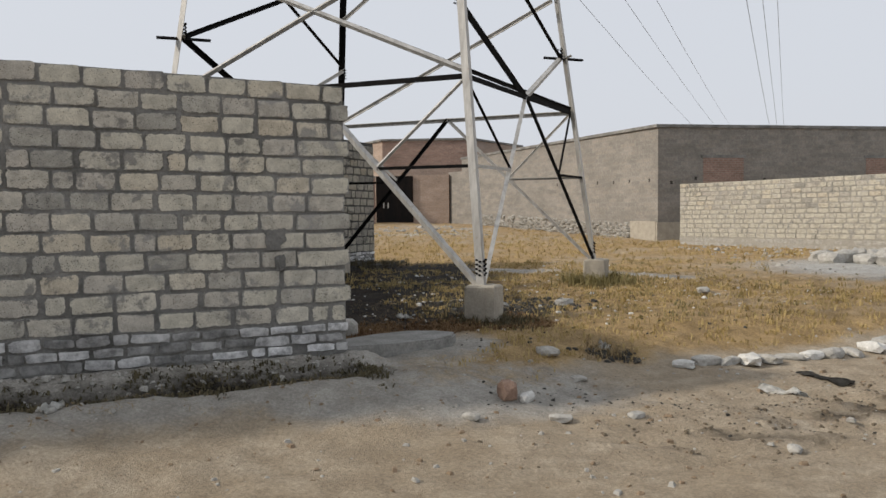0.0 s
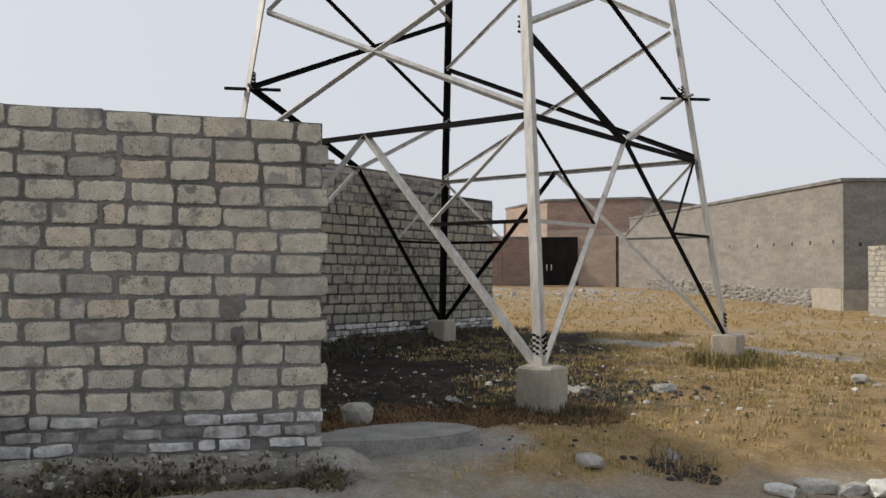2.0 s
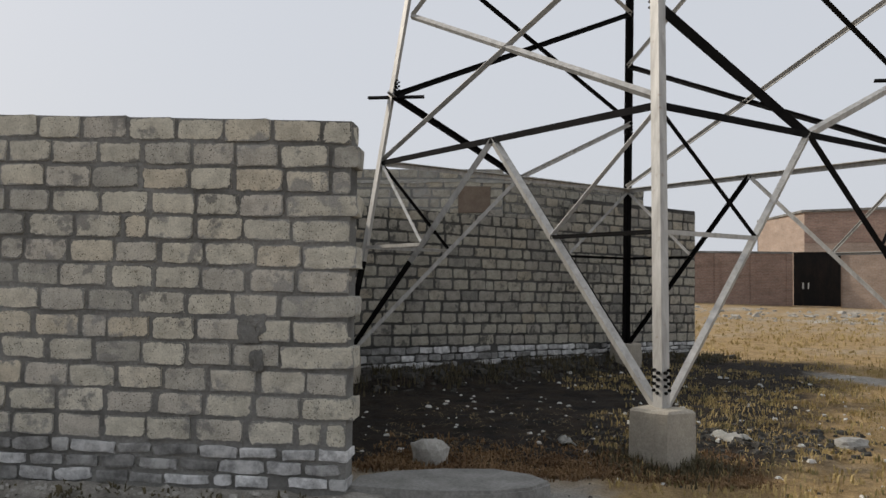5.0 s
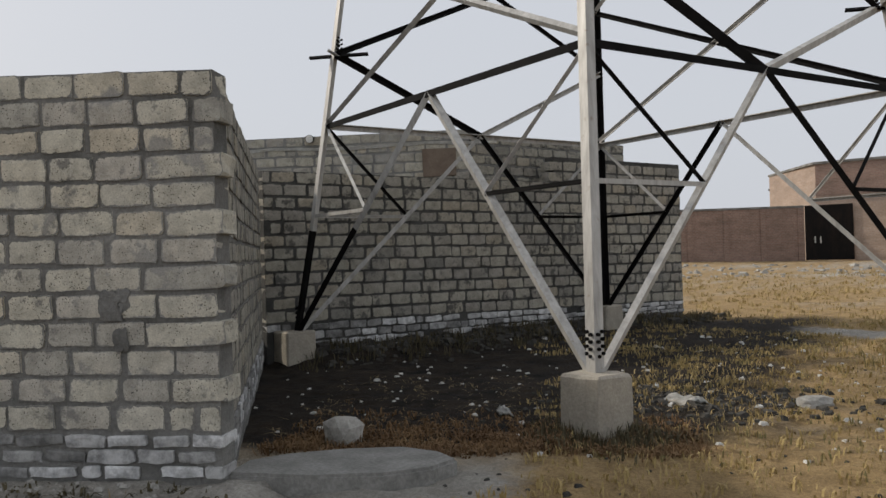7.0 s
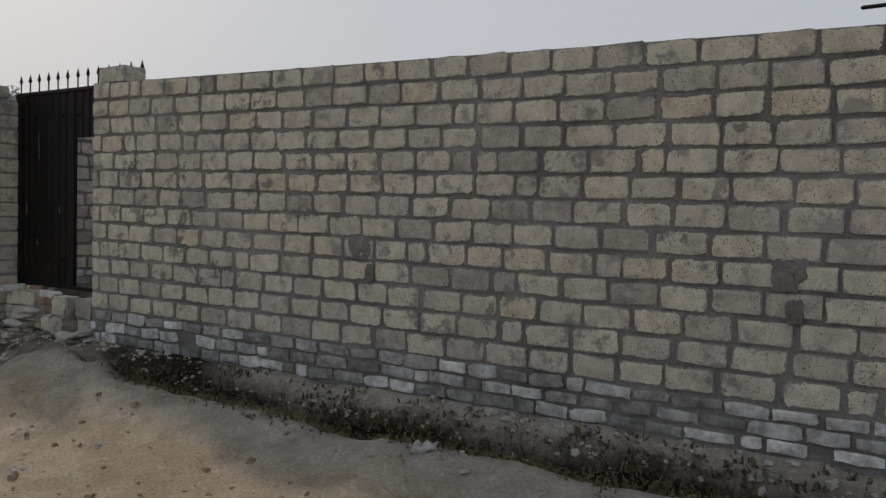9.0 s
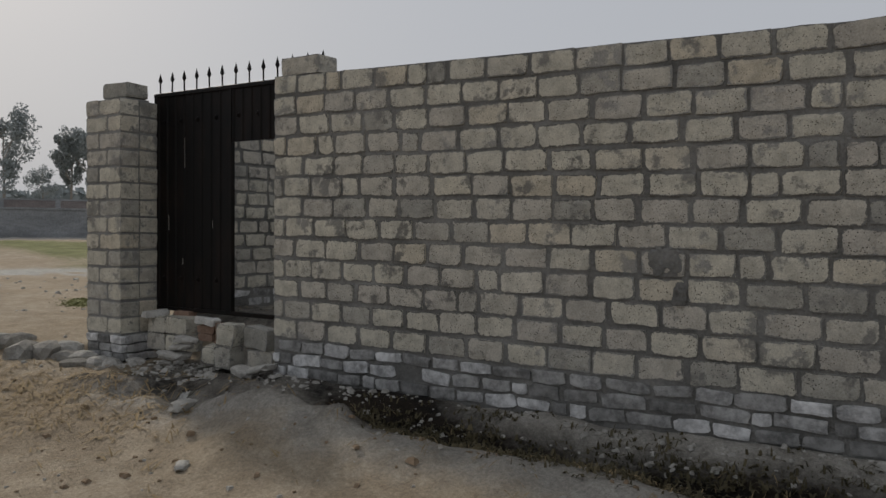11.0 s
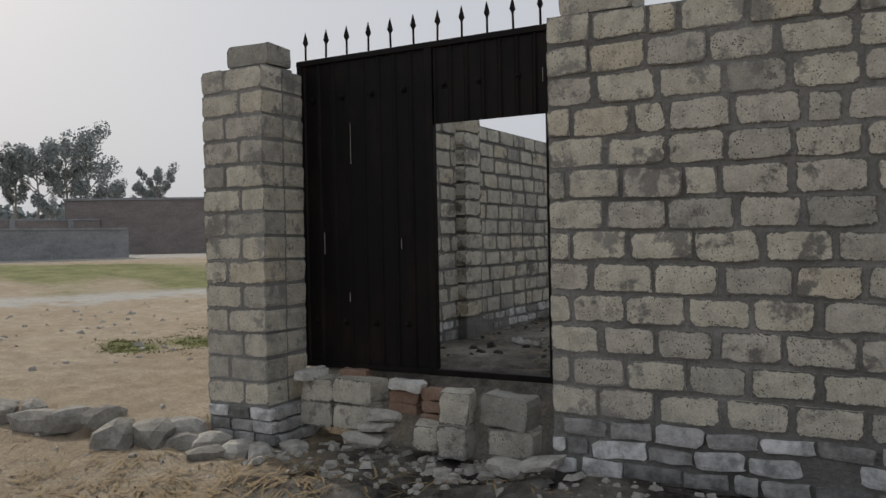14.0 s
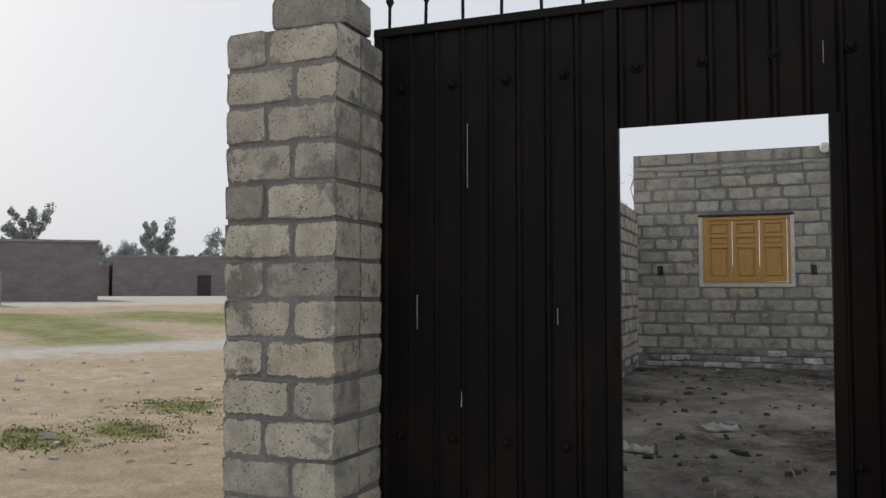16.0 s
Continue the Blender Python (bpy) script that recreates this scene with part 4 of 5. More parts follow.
    wd, wr = Vector((0.386, 0.922, 0)), Vector((0.922, -0.386, 0))
    for z, left, right in ((13.4, 3.9, 4.0), (14.9, 2.7, 4.6), (16.4, 1.8, 5.3)):
        c = Vector((TC.x, TC.y, z))
        for s in (-0.35, 0.35):
            bar("cross_arm", c + wd * s - wr * 0.2, c - wr * left, 0.06, Vector((0, 0, -1)))
            bar("cross_arm", c + wd * s + wr * 0.2, c + wr * right, 0.06, Vector((0, 0, -1)))
        for k, off in enumerate((-left, right)):
            bm = bmesh.new()
            a0 = c + wr * off
            n = 24
            pts = [a0 + wd * (260 * j / n) + Vector((0, 0, -14 * (j / n) * (1 - j / n))) for j in range(n + 1)]
            rings = [[bm.verts.new(p + wr * (0.016 * cx) + Vector((0, 0, 0.016 * cz))) for cx, cz in ((1, 0), (0, 1), (-1, 0), (0, -1))] for p in pts]
            for p, q in zip(rings[:-1], rings[1:]):
                for e in range(4):
                    bm.faces.new((p[e], p[(e + 1) % 4], q[(e + 1) % 4], q[e]))
            tagged(part("power_line", bm, M_WIRE), "thin sagging power line from the pylon", "power line", "power lines")
    return t


pylon()


def footing(i, w):
    p = leg(i, 0.42)
    f = base("pylon_footing", pose(p.x, p.y, 0, 0, 0, -21 if i != 0 else -19), "square weathered concrete footing under a pylon leg", "footing", "pylon footings")
    bm = bmesh.new()
    g = height(p.x, p.y)
    box(bm, -w, w, -w, w, g - 0.25, 0.41, 0.008, 0.022)
    bmesh.ops.subdivide_edges(bm, edges=bm.edges[:], cuts=2, use_grid_fill=True)
    for q in bm.verts:
        q.co += Vector((noise.noise(q.co * 6 + Vector((i, 0, 0))), noise.noise(q.co * 6 + Vector((0, 9 + i, 0))), noise.noise(q.co * 6 + Vector((4, 0, i))))) * 0.012
    part("plinth", bm, M_CONCRETE, f)


for i in range(4):
    footing(i, 0.20)

# ---------------------------------------------------------------- block wall and houses beyond the tower
block_wall("wall_lane", "pale block boundary wall with rubble at its foot", (17.5, 16.4), (8.35, 28.6), 12, (0.42, 0.30), (2.32, 2.12), 0.0, rows_low=2, seed=31,
           mats=(M_BLOCK_PALE, M_STONE, M_BLOCK_PALE, M_STONE), cap=290, mortar=M_MORTAR_PALE)


def prism(bm, pts, z0, z1):
    lo = [bm.verts.new((*p, z0)) for p in pts]
    hi = [bm.verts.new((*p, z1)) for p in pts]
    bm.faces.new(hi)
    bm.faces.new(lo[::-1])
    for i in range(len(pts)):
        j = (i + 1) % len(pts)
        bm.faces.new((lo[i], lo[j], hi[j], hi[i]))


def patch(bm, p0, p1, s0, s1, z0, z1, out=0.03, deep=0.05):
    """A flat block on the outer face of the wall p0-p1; the outside lies to its right."""
    p0, p1 = Vector(p0), Vector(p1)
    d = (p1 - p0).normalized()
    n = Vector((d.y, -d.x))
    a, b = p0 + d * s0, p0 + d * s1
    prism(bm, [a + n * out, b + n * out, b - n * deep, a - n * deep], z0, z1)


def house_grey():
    h = base("house", pose(0, 0, 0), "long unplastered grey masonry house with flat roof", "house")
    A, B = Vector((8.2, 31.5)), Vector((1.2, 51.0))
    C = A + Vector((0.983, 0.186)) * 42
    D = B + Vector((0.983, 0.186)) * 46
    bm = bmesh.new()
    prism(bm, [A, C, D, B], -0.6, 4.35)
    bmesh.ops.recalc_face_normals(bm, faces=bm.faces[:])
    part("wall", bm, M_HOUSE_GREY, h)
    bm = bmesh.new()
    o = 0.07
    prism(bm, [A + Vector((-o, -o)), C + Vector((o, -o)), D + Vector((o, o)), B + Vector((-o, o))], 4.354, 4.47)
    part("roof", bm, M_MORTAR, h, "dark flat roof edge")
    for s0, s1, z0, z1 in ((1.85, 3.55, 1.95, 3.2), (8.9, 10.6, 1.95, 3.2), (16, 17.7, 1.95, 3.2)):
        bm = bmesh.new()
        patch(bm, A, C, s0, s1, z0, z1, 0.012)
        part("filled_window", bm, M_HOUSE_RED, h, "window opening bricked up in red")
        bm = bmesh.new()
        patch(bm, A, C, s0 - 0.1, s1 + 0.1, z1 + 0.004, z1 + 0.12, 0.02)
        part("lintel", bm, M_MORTAR, h)
    bm = bmesh.new()
    patch(bm, A, C, -0.06, 0.9, -0.4, 0.75, 0.06)
    part("plinth", bm, M_CONCRETE, h)
    bm = bmesh.new()
    patch(bm, B, A, 18.9, 20.65, -0.4, 0.78, 0.065)
    part("plinth", bm, M_CONCRETE, h)
    # holes as thin dark patches, their inner shade painted
    for s0, z0 in ((12.5, 2.35), (14.9, 2.3), (16.2, 2.32), (17.5, 2.3), (18.7, 2.3), (20.1, 2.3)):
        bm = bmesh.new()
        patch(bm, B, A, s0, s0 + 0.1, z0, z0 + 0.14, 0.004)
        part("putlog_hole", bm, M_CHAR, h)
    for s0, z0 in ((0.5, 2.2), (1.5, 2.35), (4.4, 2.3), (7.0, 2.3)):
        bm = bmesh.new()
        patch(bm, A, C, s0, s0 + 0.1, z0, z0 + 0.13, 0.004)
        part("putlog_hole", bm, M_CHAR, h)
    # rubble footing along the long side
    bm = bmesh.new()
    rng = random.Random(5)
    d = (A - B).normalized()
    n = Vector((d.y, -d.x))
    vs, fs = [], []
    for i in range(620):
        s = rng.uniform(1, 18.8)
        p = B + d * s + n * rng.uniform(-0.05, 0.03)
        rb = rock_bm(rng.uniform(0.07, 0.14), rng.uniform(0.07, 0.14), rng.uniform(0.05, 0.09), i, 1)
        n0 = len(vs)
        z = height(p.x, p.y) + 0.6 * rng.random() ** 1.3
        vs += [q.co + Vector((p.x, p.y, z)) for q in rb.verts]
        rb.verts.index_update()
        fs += [tuple(n0 + q.index for q in fc.verts) for fc in rb.faces]
        rb.free()
    bm.free()
    jm = bpy.data.meshes.new("rubble_footing")
    jm.from_pydata(vs, [], fs)
    jm.materials.append(M_STONE)
    j = new("rubble_footing", jm)
    j.parent = h
    tagged(j, kind="stuff")


house_grey()


def house_red():
    """The brick house with the black gate across the field, and its yard wall."""
    h = base("brick_house", pose(0, 0, 0), "red brick house with flat roof and black gate", "house")
    eye = Vector((2.15, 2.84))

    def far(x, d=50.0):
        a = radians(21.77) + math.atan((784 - x) / 1474)
        return eye + Vector((-math.sin(a), math.cos(a))) * d

    K, L = far(1180, 51.5), far(1362, 50.5)
    M, Q = L + Vector((4, 7)), K + Vector((-3.6, 6.5))
    bm = bmesh.new()
    prism(bm, [K, L, M, Q], -0.2, 5.75)
    bmesh.ops.recalc_face_normals(bm, faces=bm.faces[:])
    part("wall", bm, M_HOUSE_TAN, h)
    bm = bmesh.new()
    prism(bm, [K + Vector((-0.1, -0.1)), L + Vector((0.1, -0.1)), M + Vector((0.1, 0.1)), Q + Vector((-0.1, 0.1))], 5.754, 5.88)
    part("roof", bm, M_MORTAR, h)
    bm = bmesh.new()
    patch(bm, K, L, 0.02, (L - K).length - 0.02, 4.0, 5.7, 0.015)
    part("upper_wall", bm, M_HOUSE_RED, h, "darker red brick upper wall")
    g0, g1 = far(1163, 49.2), far(1238, 49.0)
    bm = bmesh.new()
    patch(bm, g0, g1, 0.0, (g1 - g0).length, 0.5, 3.4, 0.0, 0.08)
    gate_ = part("gate", bm, M_GATE, h, "black sheet metal gate")
    for s in (0.35, 0.62):
        bm = bmesh.new()
        patch(bm, g0, g1, s + 0.1, s + 0.16, 1.4, 1.75, 0.01, 0.0)
        part("painted_mark", bm, M_PALE, gate_)
    e0, e1 = far(1238, 49.1), far(1312, 48.6)
    bm = bmesh.new()
    patch(bm, e0, e1, 0.02, (e1 - e0).length, 0.2, 3.45, 0.0, 1.5)
    part("porch_wall", bm, M_HOUSE_TAN, h)
    y0, y1 = far(880, 47.5), far(1162, 49.2)
    bm = bmesh.new()
    patch(bm, y0, y1, 0.0, (y1 - y0).length, -0.2, 3.3, 0.0, 0.3)
    part("yard_wall", bm, M_HOUSE_RED, h)
    bm = bmesh.new()
    patch(bm, y0, y1, 0.0, (y1 - y0).length, 3.304, 3.42, 0.04, 0.34)
    part("coping", bm, M_MORTAR, h)
    for s in np.arange(1.2, (y1 - y0).length - 0.3, 1.9):
        bm = bmesh.new()
        patch(bm, y0, y1, s, s + 0.28, 0.0, 3.3, 0.06, 0.0)
        part("pier", bm, M_HOUSE_RED, h)
    z0, z1 = far(1312, 49), far(1420, 43)
    bm = bmesh.new()
    patch(bm, z0, z1, 0.0, (z1 - z0).length, -0.2, 3.6, 0.0, 0.3)
    part("garden_wall", bm, M_HOUSE_GREY, h)


house_red()


def far_left():
    # low grey wall by the pond
    def wall_run(name, pts, z0, z1, mat, label, th=0.3, step=0, kind="structure"):
        root = base(name, pose(0, 0, 0), label, "wall", kind=kind)
        for p, q in zip(pts[:-1], pts[1:]):
            bm = bmesh.new()
            patch(bm, p, q, 0, (Vector(q) - Vector(p)).length, z0, z1, 0.0, th)
            part("wall", bm, mat, root)
            bm = bmesh.new()
            patch(bm, p, q, 0, (Vector(q) - Vector(p)).length, z1 + 0.003, z1 + 0.1, 0.04, th + 0.04)
            part("coping", bm, M_WALL_DIM, root)
            if step:
                for s in np.arange(1.0, (Vector(q) - Vector(p)).length, step):
                    bm = bmesh.new()
                    patch(bm, p, q, s, s + 0.3, z0, z1, 0.08, 0.0)
                    part("pier", bm, M_WALL_DIM, root)

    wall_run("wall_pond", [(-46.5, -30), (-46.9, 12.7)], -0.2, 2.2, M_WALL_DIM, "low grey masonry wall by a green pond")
    wall_run("wall_brown", [(-60, -40), (-58.2, 14.0)], 0.0, 3.0, M_HOUSE_DIM, "haze-pale brown boundary wall with piers", step=3.2)

    def shed(pts, z1, mat, label, name="far_house"):
        h = base(name, pose(0, 0, 0), label, "house")
        bm = bmesh.new()
        prism(bm, pts, -0.3, z1)
        bmesh.ops.recalc_face_normals(bm, faces=bm.faces[:])
        part("wall", bm, mat, h)
        bm = bmesh.new()
        c = sum((Vector(p) for p in pts), Vector((0, 0))) / len(pts)
        prism(bm, [Vector(p) + (Vector(p) - c).normalized() * 0.12 for p in pts], z1 + 0.004, z1 + 0.14)
        part("roof", bm, M_WALL_DIM, h)
        return h

    shed([(-59.3, 12.2), (-55.2, 20.1), (-67, 23.2), (-71, 15)], 4.25, M_HOUSE_DIM, "flat roofed haze-pale brown brick house")
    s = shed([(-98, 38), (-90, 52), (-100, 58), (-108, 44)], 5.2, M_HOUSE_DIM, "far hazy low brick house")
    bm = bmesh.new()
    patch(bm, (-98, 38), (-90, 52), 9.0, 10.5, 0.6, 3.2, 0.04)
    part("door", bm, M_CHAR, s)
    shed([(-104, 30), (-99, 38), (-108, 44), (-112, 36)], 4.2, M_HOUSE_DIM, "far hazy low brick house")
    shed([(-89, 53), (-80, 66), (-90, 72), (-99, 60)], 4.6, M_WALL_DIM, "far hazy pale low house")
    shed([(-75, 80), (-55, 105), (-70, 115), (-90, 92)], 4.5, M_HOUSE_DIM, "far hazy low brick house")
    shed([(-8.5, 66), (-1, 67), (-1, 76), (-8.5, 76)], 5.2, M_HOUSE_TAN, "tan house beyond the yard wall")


far_left()


def tree(seed, tall, spread, slim=1.0):
    """A eucalyptus-like tree: forked trunk, limbs, ragged clumps of small leaves."""
    rng = random.Random(seed)
    t = base("tree", pose(0, 0, 0), "tall haze-pale tree with ragged thin crown", "tree", "far trees")
    bm = bmesh.new()
    tips = []
    top = Vector((rng.uniform(-0.4, 0.4), rng.uniform(-0.4, 0.4), tall * 0.86))
    n = 6
    pts = [Vector((top.x * k / n + rng.uniform(-0.15, 0.15), top.y * k / n, top.z * k / n)) for k in range(n + 1)]
    for k in range(n):
        rod(bm, pts[k], pts[k + 1], 0.24 * (1 - k / (n + 1)), 7, 0.24 * (1 - (k + 1) / (n + 1)))
    for k in range(15):
        a = rng.uniform(0, 6.28)
        z = rng.uniform(0.32, 0.86) * tall
        p = pts[0].lerp(pts[-1], min(1, z / top.z))
        ln = spread * rng.uniform(0.35, 1.0) * (1.15 - abs(z / tall - 0.6))
        q = p + Vector((math.cos(a) * ln, math.sin(a) * ln, ln * rng.uniform(0.5, 1.3)))
        mid_ = p.lerp(q, 0.5) + Vector((0, 0, -0.1 * ln))
        rod(bm, p, mid_, 0.07, 5, 0.05)
        rod(bm, mid_, q, 0.05, 5, 0.015)
        tips += [q, mid_.lerp(q, 0.5)]
    tips.append(top)
    part("trunk", bm, M_BARK, t)
    vs, fs = [], []
    for c in tips:
        rad = rng.uniform(0.55, 1.15) * spread * 0.36
        for _ in range(150):
            d = Vector((rng.gauss(0, 1), rng.gauss(0, 1), rng.gauss(0, 1.15) - 0.2)).normalized() * rad * rng.uniform(0.2, 1.0) ** 0.6
            p = c + Vector((d.x * slim, d.y * slim, d.z))
            s = rng.uniform(0.16, 0.34)
            a, b = Vector((rng.gauss(0, 1), rng.gauss(0, 1), rng.gauss(0, 1))).normalized() * s, Vector((rng.gauss(0, 1), rng.gauss(0, 1), rng.gauss(0, 1) - 0.8)).normalized() * s * 1.3
            n0 = len(vs)
            vs += [p - a * 0.5, p + b * 0.5, p + a * 0.5, p - b * 0.5]
            fs.append((n0, n0 + 1, n0 + 2, n0 + 3))
    m = bpy.data.meshes.new("crown")
    m.from_pydata(vs, [], fs)
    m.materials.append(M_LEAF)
    c = new("crown", m)
    c.parent = t
    tagged(c, kind="stuff")
    return t


def spot(deg, d, x0=-3.0, y0=1.5):
    a = radians(deg)
    return x0 - math.sin(a) * d, y0 + math.cos(a) * d


protos = [tree(1, 14.5, 3.6), tree(2, 13.0, 2.6, 0.8), tree(3, 12.0, 3.0)]
placed = [(85.6, 108, 0, 1.0), (87.5, 116, 2, 1.05), (81.9, 112, 1, 0.95), (80.6, 109, 2, 1.02), (78.7, 116, 1, 1.12), (77.6, 110, 0, 1.03), (76.6, 125, 2, 0.8),
          (74.1, 160, 1, 0.92), (72.4, 190, 2, 0.7), (71.2, 190, 1, 0.62), (69.3, 185, 0, 0.7), (68.2, 180, 2, 0.75), (67.6, 182, 0, 0.72), (66.2, 150, 1, 0.98), (65.6, 152, 2, 0.8),
          (62.0, 160, 0, 0.8), (61.0, 165, 2, 0.85), (73.6, 128, 1, 0.95), (83.5, 170, 0, 0.8), (89.5, 112, 1, 1.0), (79.7, 175, 2, 0.8), (58, 170, 0, 0.8), (54, 180, 2, 0.8)]
used = set()
for deg, d, k, s in placed:
    x, y = spot(deg, d)
    m = pose(x, y, height(x, y) - 0.2, 0, 0, deg * 53 % 360)
    if k in used:
        ob = copy_thing(protos[k], m)
    else:
        ob = protos[k]
        ob.matrix_basis = m
        used.add(k)
    ob.scale = (s, s, s)
for x, y, k, s in ((4.2, 88, 0, 0.55), (6.5, 90, 2, 0.6), (1.9, 92, 1, 0.6), (9.0, 86, 1, 0.55)):
    copy_thing(protos[k], pose(x, y, 0.3, 0, 0, x * 77)).scale = (s, s, s)

# a far belt of woods along the horizon, uncountable
rng = random.Random(8)
vs, fs = [], []
for i in range(15000):
    a = rng.uniform(38, 112)
    d = rng.uniform(290, 330)
    x, y = spot(a, d)
    hgt = 13 + 6 * noise.noise((a * 0.55, 0, 2)) + 3 * noise.noise((a * 2.1, 4, 2))
    z = 0.6 + max(1.5, hgt) * rng.random() ** 0.8
    s = rng.uniform(0.8, 1.9)
    n0 = len(vs)
    A_, B_ = Vector((rng.gauss(0, 1), rng.gauss(0, 1), rng.gauss(0, 1))).normalized() * s, Vector((rng.gauss(0, 1), rng.gauss(0, 1), rng.gauss(0, 1))).normalized() * s
    c = Vector((x, y, z))
    vs += [c - A_, c + B_, c + A_, c - B_]
    fs.append((n0, n0 + 1, n0 + 2, n0 + 3))
jm = bpy.data.meshes.new("far_woods")
jm.from_pydata(vs, [], fs)
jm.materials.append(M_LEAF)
tagged(new("far_woods", jm), "hazy belt of far trees on the horizon", "trees", kind="stuff")

# ---------------------------------------------------------------- things lying about


def ground_at(x, y):
    return height(x, y)


# flat slab at the wall's corner
bm = bmesh.new()
ring = [(-0.02, 0.10), (0.5, 0.06), (0.95, 0.10), (1.22, 0.24), (1.36, 0.46), (1.22, 0.66), (0.95, 0.80), (0.55, 0.74), (0.2, 0.60), (0.0, 0.42)]
ring = [Vector((u + 0.02 * noise.noise((i, 0, 1)), v + 0.02 * noise.noise((i, 3, 1)), 0)) for i, (u, v) in enumerate(ring)]
prism(bm, [Vector((p.x, p.y)) for p in ring], -0.25, 0.05)
bmesh.ops.bevel(bm, geom=bm.edges[:], offset=0.02, segments=2, affect="EDGES")
tagged(part("concrete_slab", bm, plain("grey_slab", (0.19, 0.186, 0.172), (0.31, 0.303, 0.283), 5, 0.95, 0.8, 40), m=PLOT), "flat broken concrete slab beside the wall's corner", "slab")

stone(0.42, 1.31, 0.15, 0.13, 0.13, 141, label="pitted grey boulder on dark soil", cat="boulder", name="boulder", group="")
for i, (x, y, s) in enumerate(((2.25, 8.75, 0.11), (2.5, 8.85, 0.14), (2.78, 8.9, 0.10), (3.0, 8.95, 0.15), (3.22, 9.0, 0.12), (3.5, 9.12, 0.10), (3.75, 9.2, 0.13), (4.0, 9.28, 0.15), (4.3, 9.42, 0.12),
                               (4.6, 9.6, 0.15), (4.9, 9.75, 0.18), (5.2, 9.95, 0.16), (5.55, 10.2, 0.18), (5.9, 10.45, 0.15), (6.3, 10.7, 0.2), (6.7, 11.0, 0.17))):
    u, v = uv(x, y)
    stone(u, v - 0.45, s * 1.0 + 0.03 * (i % 3), s * 0.7, s * 0.42, 150 + i, M_STONE if i % 3 else M_PALE, "pale stone in a row edging the track", "stone", "row of pale stones")
u, v = uv(0.52, 6.75)
stone(u, v, 0.095, 0.08, 0.095, 173, M_CLAY, "broken lump of reddish brick on the track", "brick", name="broken_brick", group="")
stone(u + 0.16, v - 0.05, 0.10, 0.05, 0.05, 172, M_PALE, "white chip of plaster on the track", "plaster", name="plaster_chip", group="")
for i, (x, y, s) in enumerate(((0.9, 6.3, 0.06), (1.5, 6.4, 0.05), (2.4, 5.6, 0.05), (1.05, 8.3, 0.09), (0.2, 6.2, 0.05), (1.25, 7.6, 0.05), (1.75, 11.9, 0.10), (4.2, 13.3, 0.1), (-7.1, 3.7, 0.08), (-6.0, 3.4, 0.05))):
    u, v = uv(x, y)
    stone(u, v, s * 1.5, s, s * 0.6, 180 + i, M_STONE, "small loose stone on the dust", "stone", "loose stones")
for i in range(16):
    a = i * 2.4
    r_ = 0.25 * math.sqrt(i)
    u, v = uv(10.0 + r_ * math.cos(a) * 1.6, 19.1 + r_ * math.sin(a))
    stone(u, v, 0.26, 0.2, 0.17, 210 + i, M_STONE, "grey rubble stone in a heap", "rubble", "rubble heap", lift=0.4 + 0.25 * (i < 6))


def rag(name, label, x, y, lx, ly, seed, mat=M_CLOTH, cat="rag", hump=0.06):
    bm = bmesh.new()
    n, k = 14, 8
    grid_ = [[None] * k for _ in range(n)]
    ang = seed * 1.7
    for i in range(n):
        for j in range(k):
            a, b = (i / (n - 1) - 0.5), (j / (k - 1) - 0.5)
            w = 1 - 0.5 * abs(noise.noise((i * 0.3, seed, 0)))
            px = lx * a + 0.03 * noise.noise((i * 0.5, j * 0.5, seed))
            py = ly * b * w
            X, Y = x + px * math.cos(ang) - py * math.sin(ang), y + px * math.sin(ang) + py * math.cos(ang)
            z = height(X, Y) + 0.012 + hump * max(0, 0.55 + noise.noise((i * 0.42, j * 0.55, seed + 3))) * (1 - (2 * b) ** 2)
            grid_[i][j] = bm.verts.new((X - x, Y - y, z))
    for i in range(n - 1):
        for j in range(k - 1):
            bm.faces.new((grid_[i][j], grid_[i + 1][j], grid_[i + 1][j + 1], grid_[i][j + 1]))
    bmesh.ops.solidify(bm, geom=bm.faces[:], thickness=0.006)
    for fc in bm.faces:
        fc.smooth = True
    tagged(part(name, bm, mat, m=pose(x, y, 0)), label, cat)


rag("cloth_bag", "crumpled dirty white cloth on the track", 3.0, 7.25, 0.5, 0.18, 3)
rag("plastic_scrap", "scrap of white plastic on dark soil", *plot(1.56, 2.36), 0.24, 0.13, 5)
rag("plastic_scrap", "scrap of white plastic by the ditch", *plot(-2.5, -1.0), 0.16, 0.12, 8)
rag("plastic_scrap", "flat pale scrap beside the gate mound", *plot(-7.55, -0.75), 0.2, 0.1, 2)
rag("plastic_scrap", "pale grey scrap in the litter heap", *plot(3.15, 2.85), 0.4, 0.25, 7)
rag("plastic_scrap", "pale scrap among the yard litter", *plot(-8.6, 2.6), 0.3, 0.14, 4)
rag("plastic_scrap", "pale scrap among the yard litter", *plot(-8.1, 3.6), 0.3, 0.14, 6)
rag("dark_rag", "black damp rag beside the track", 3.6, 7.75, 0.6, 0.2, 3, M_CHAR, hump=0.03)


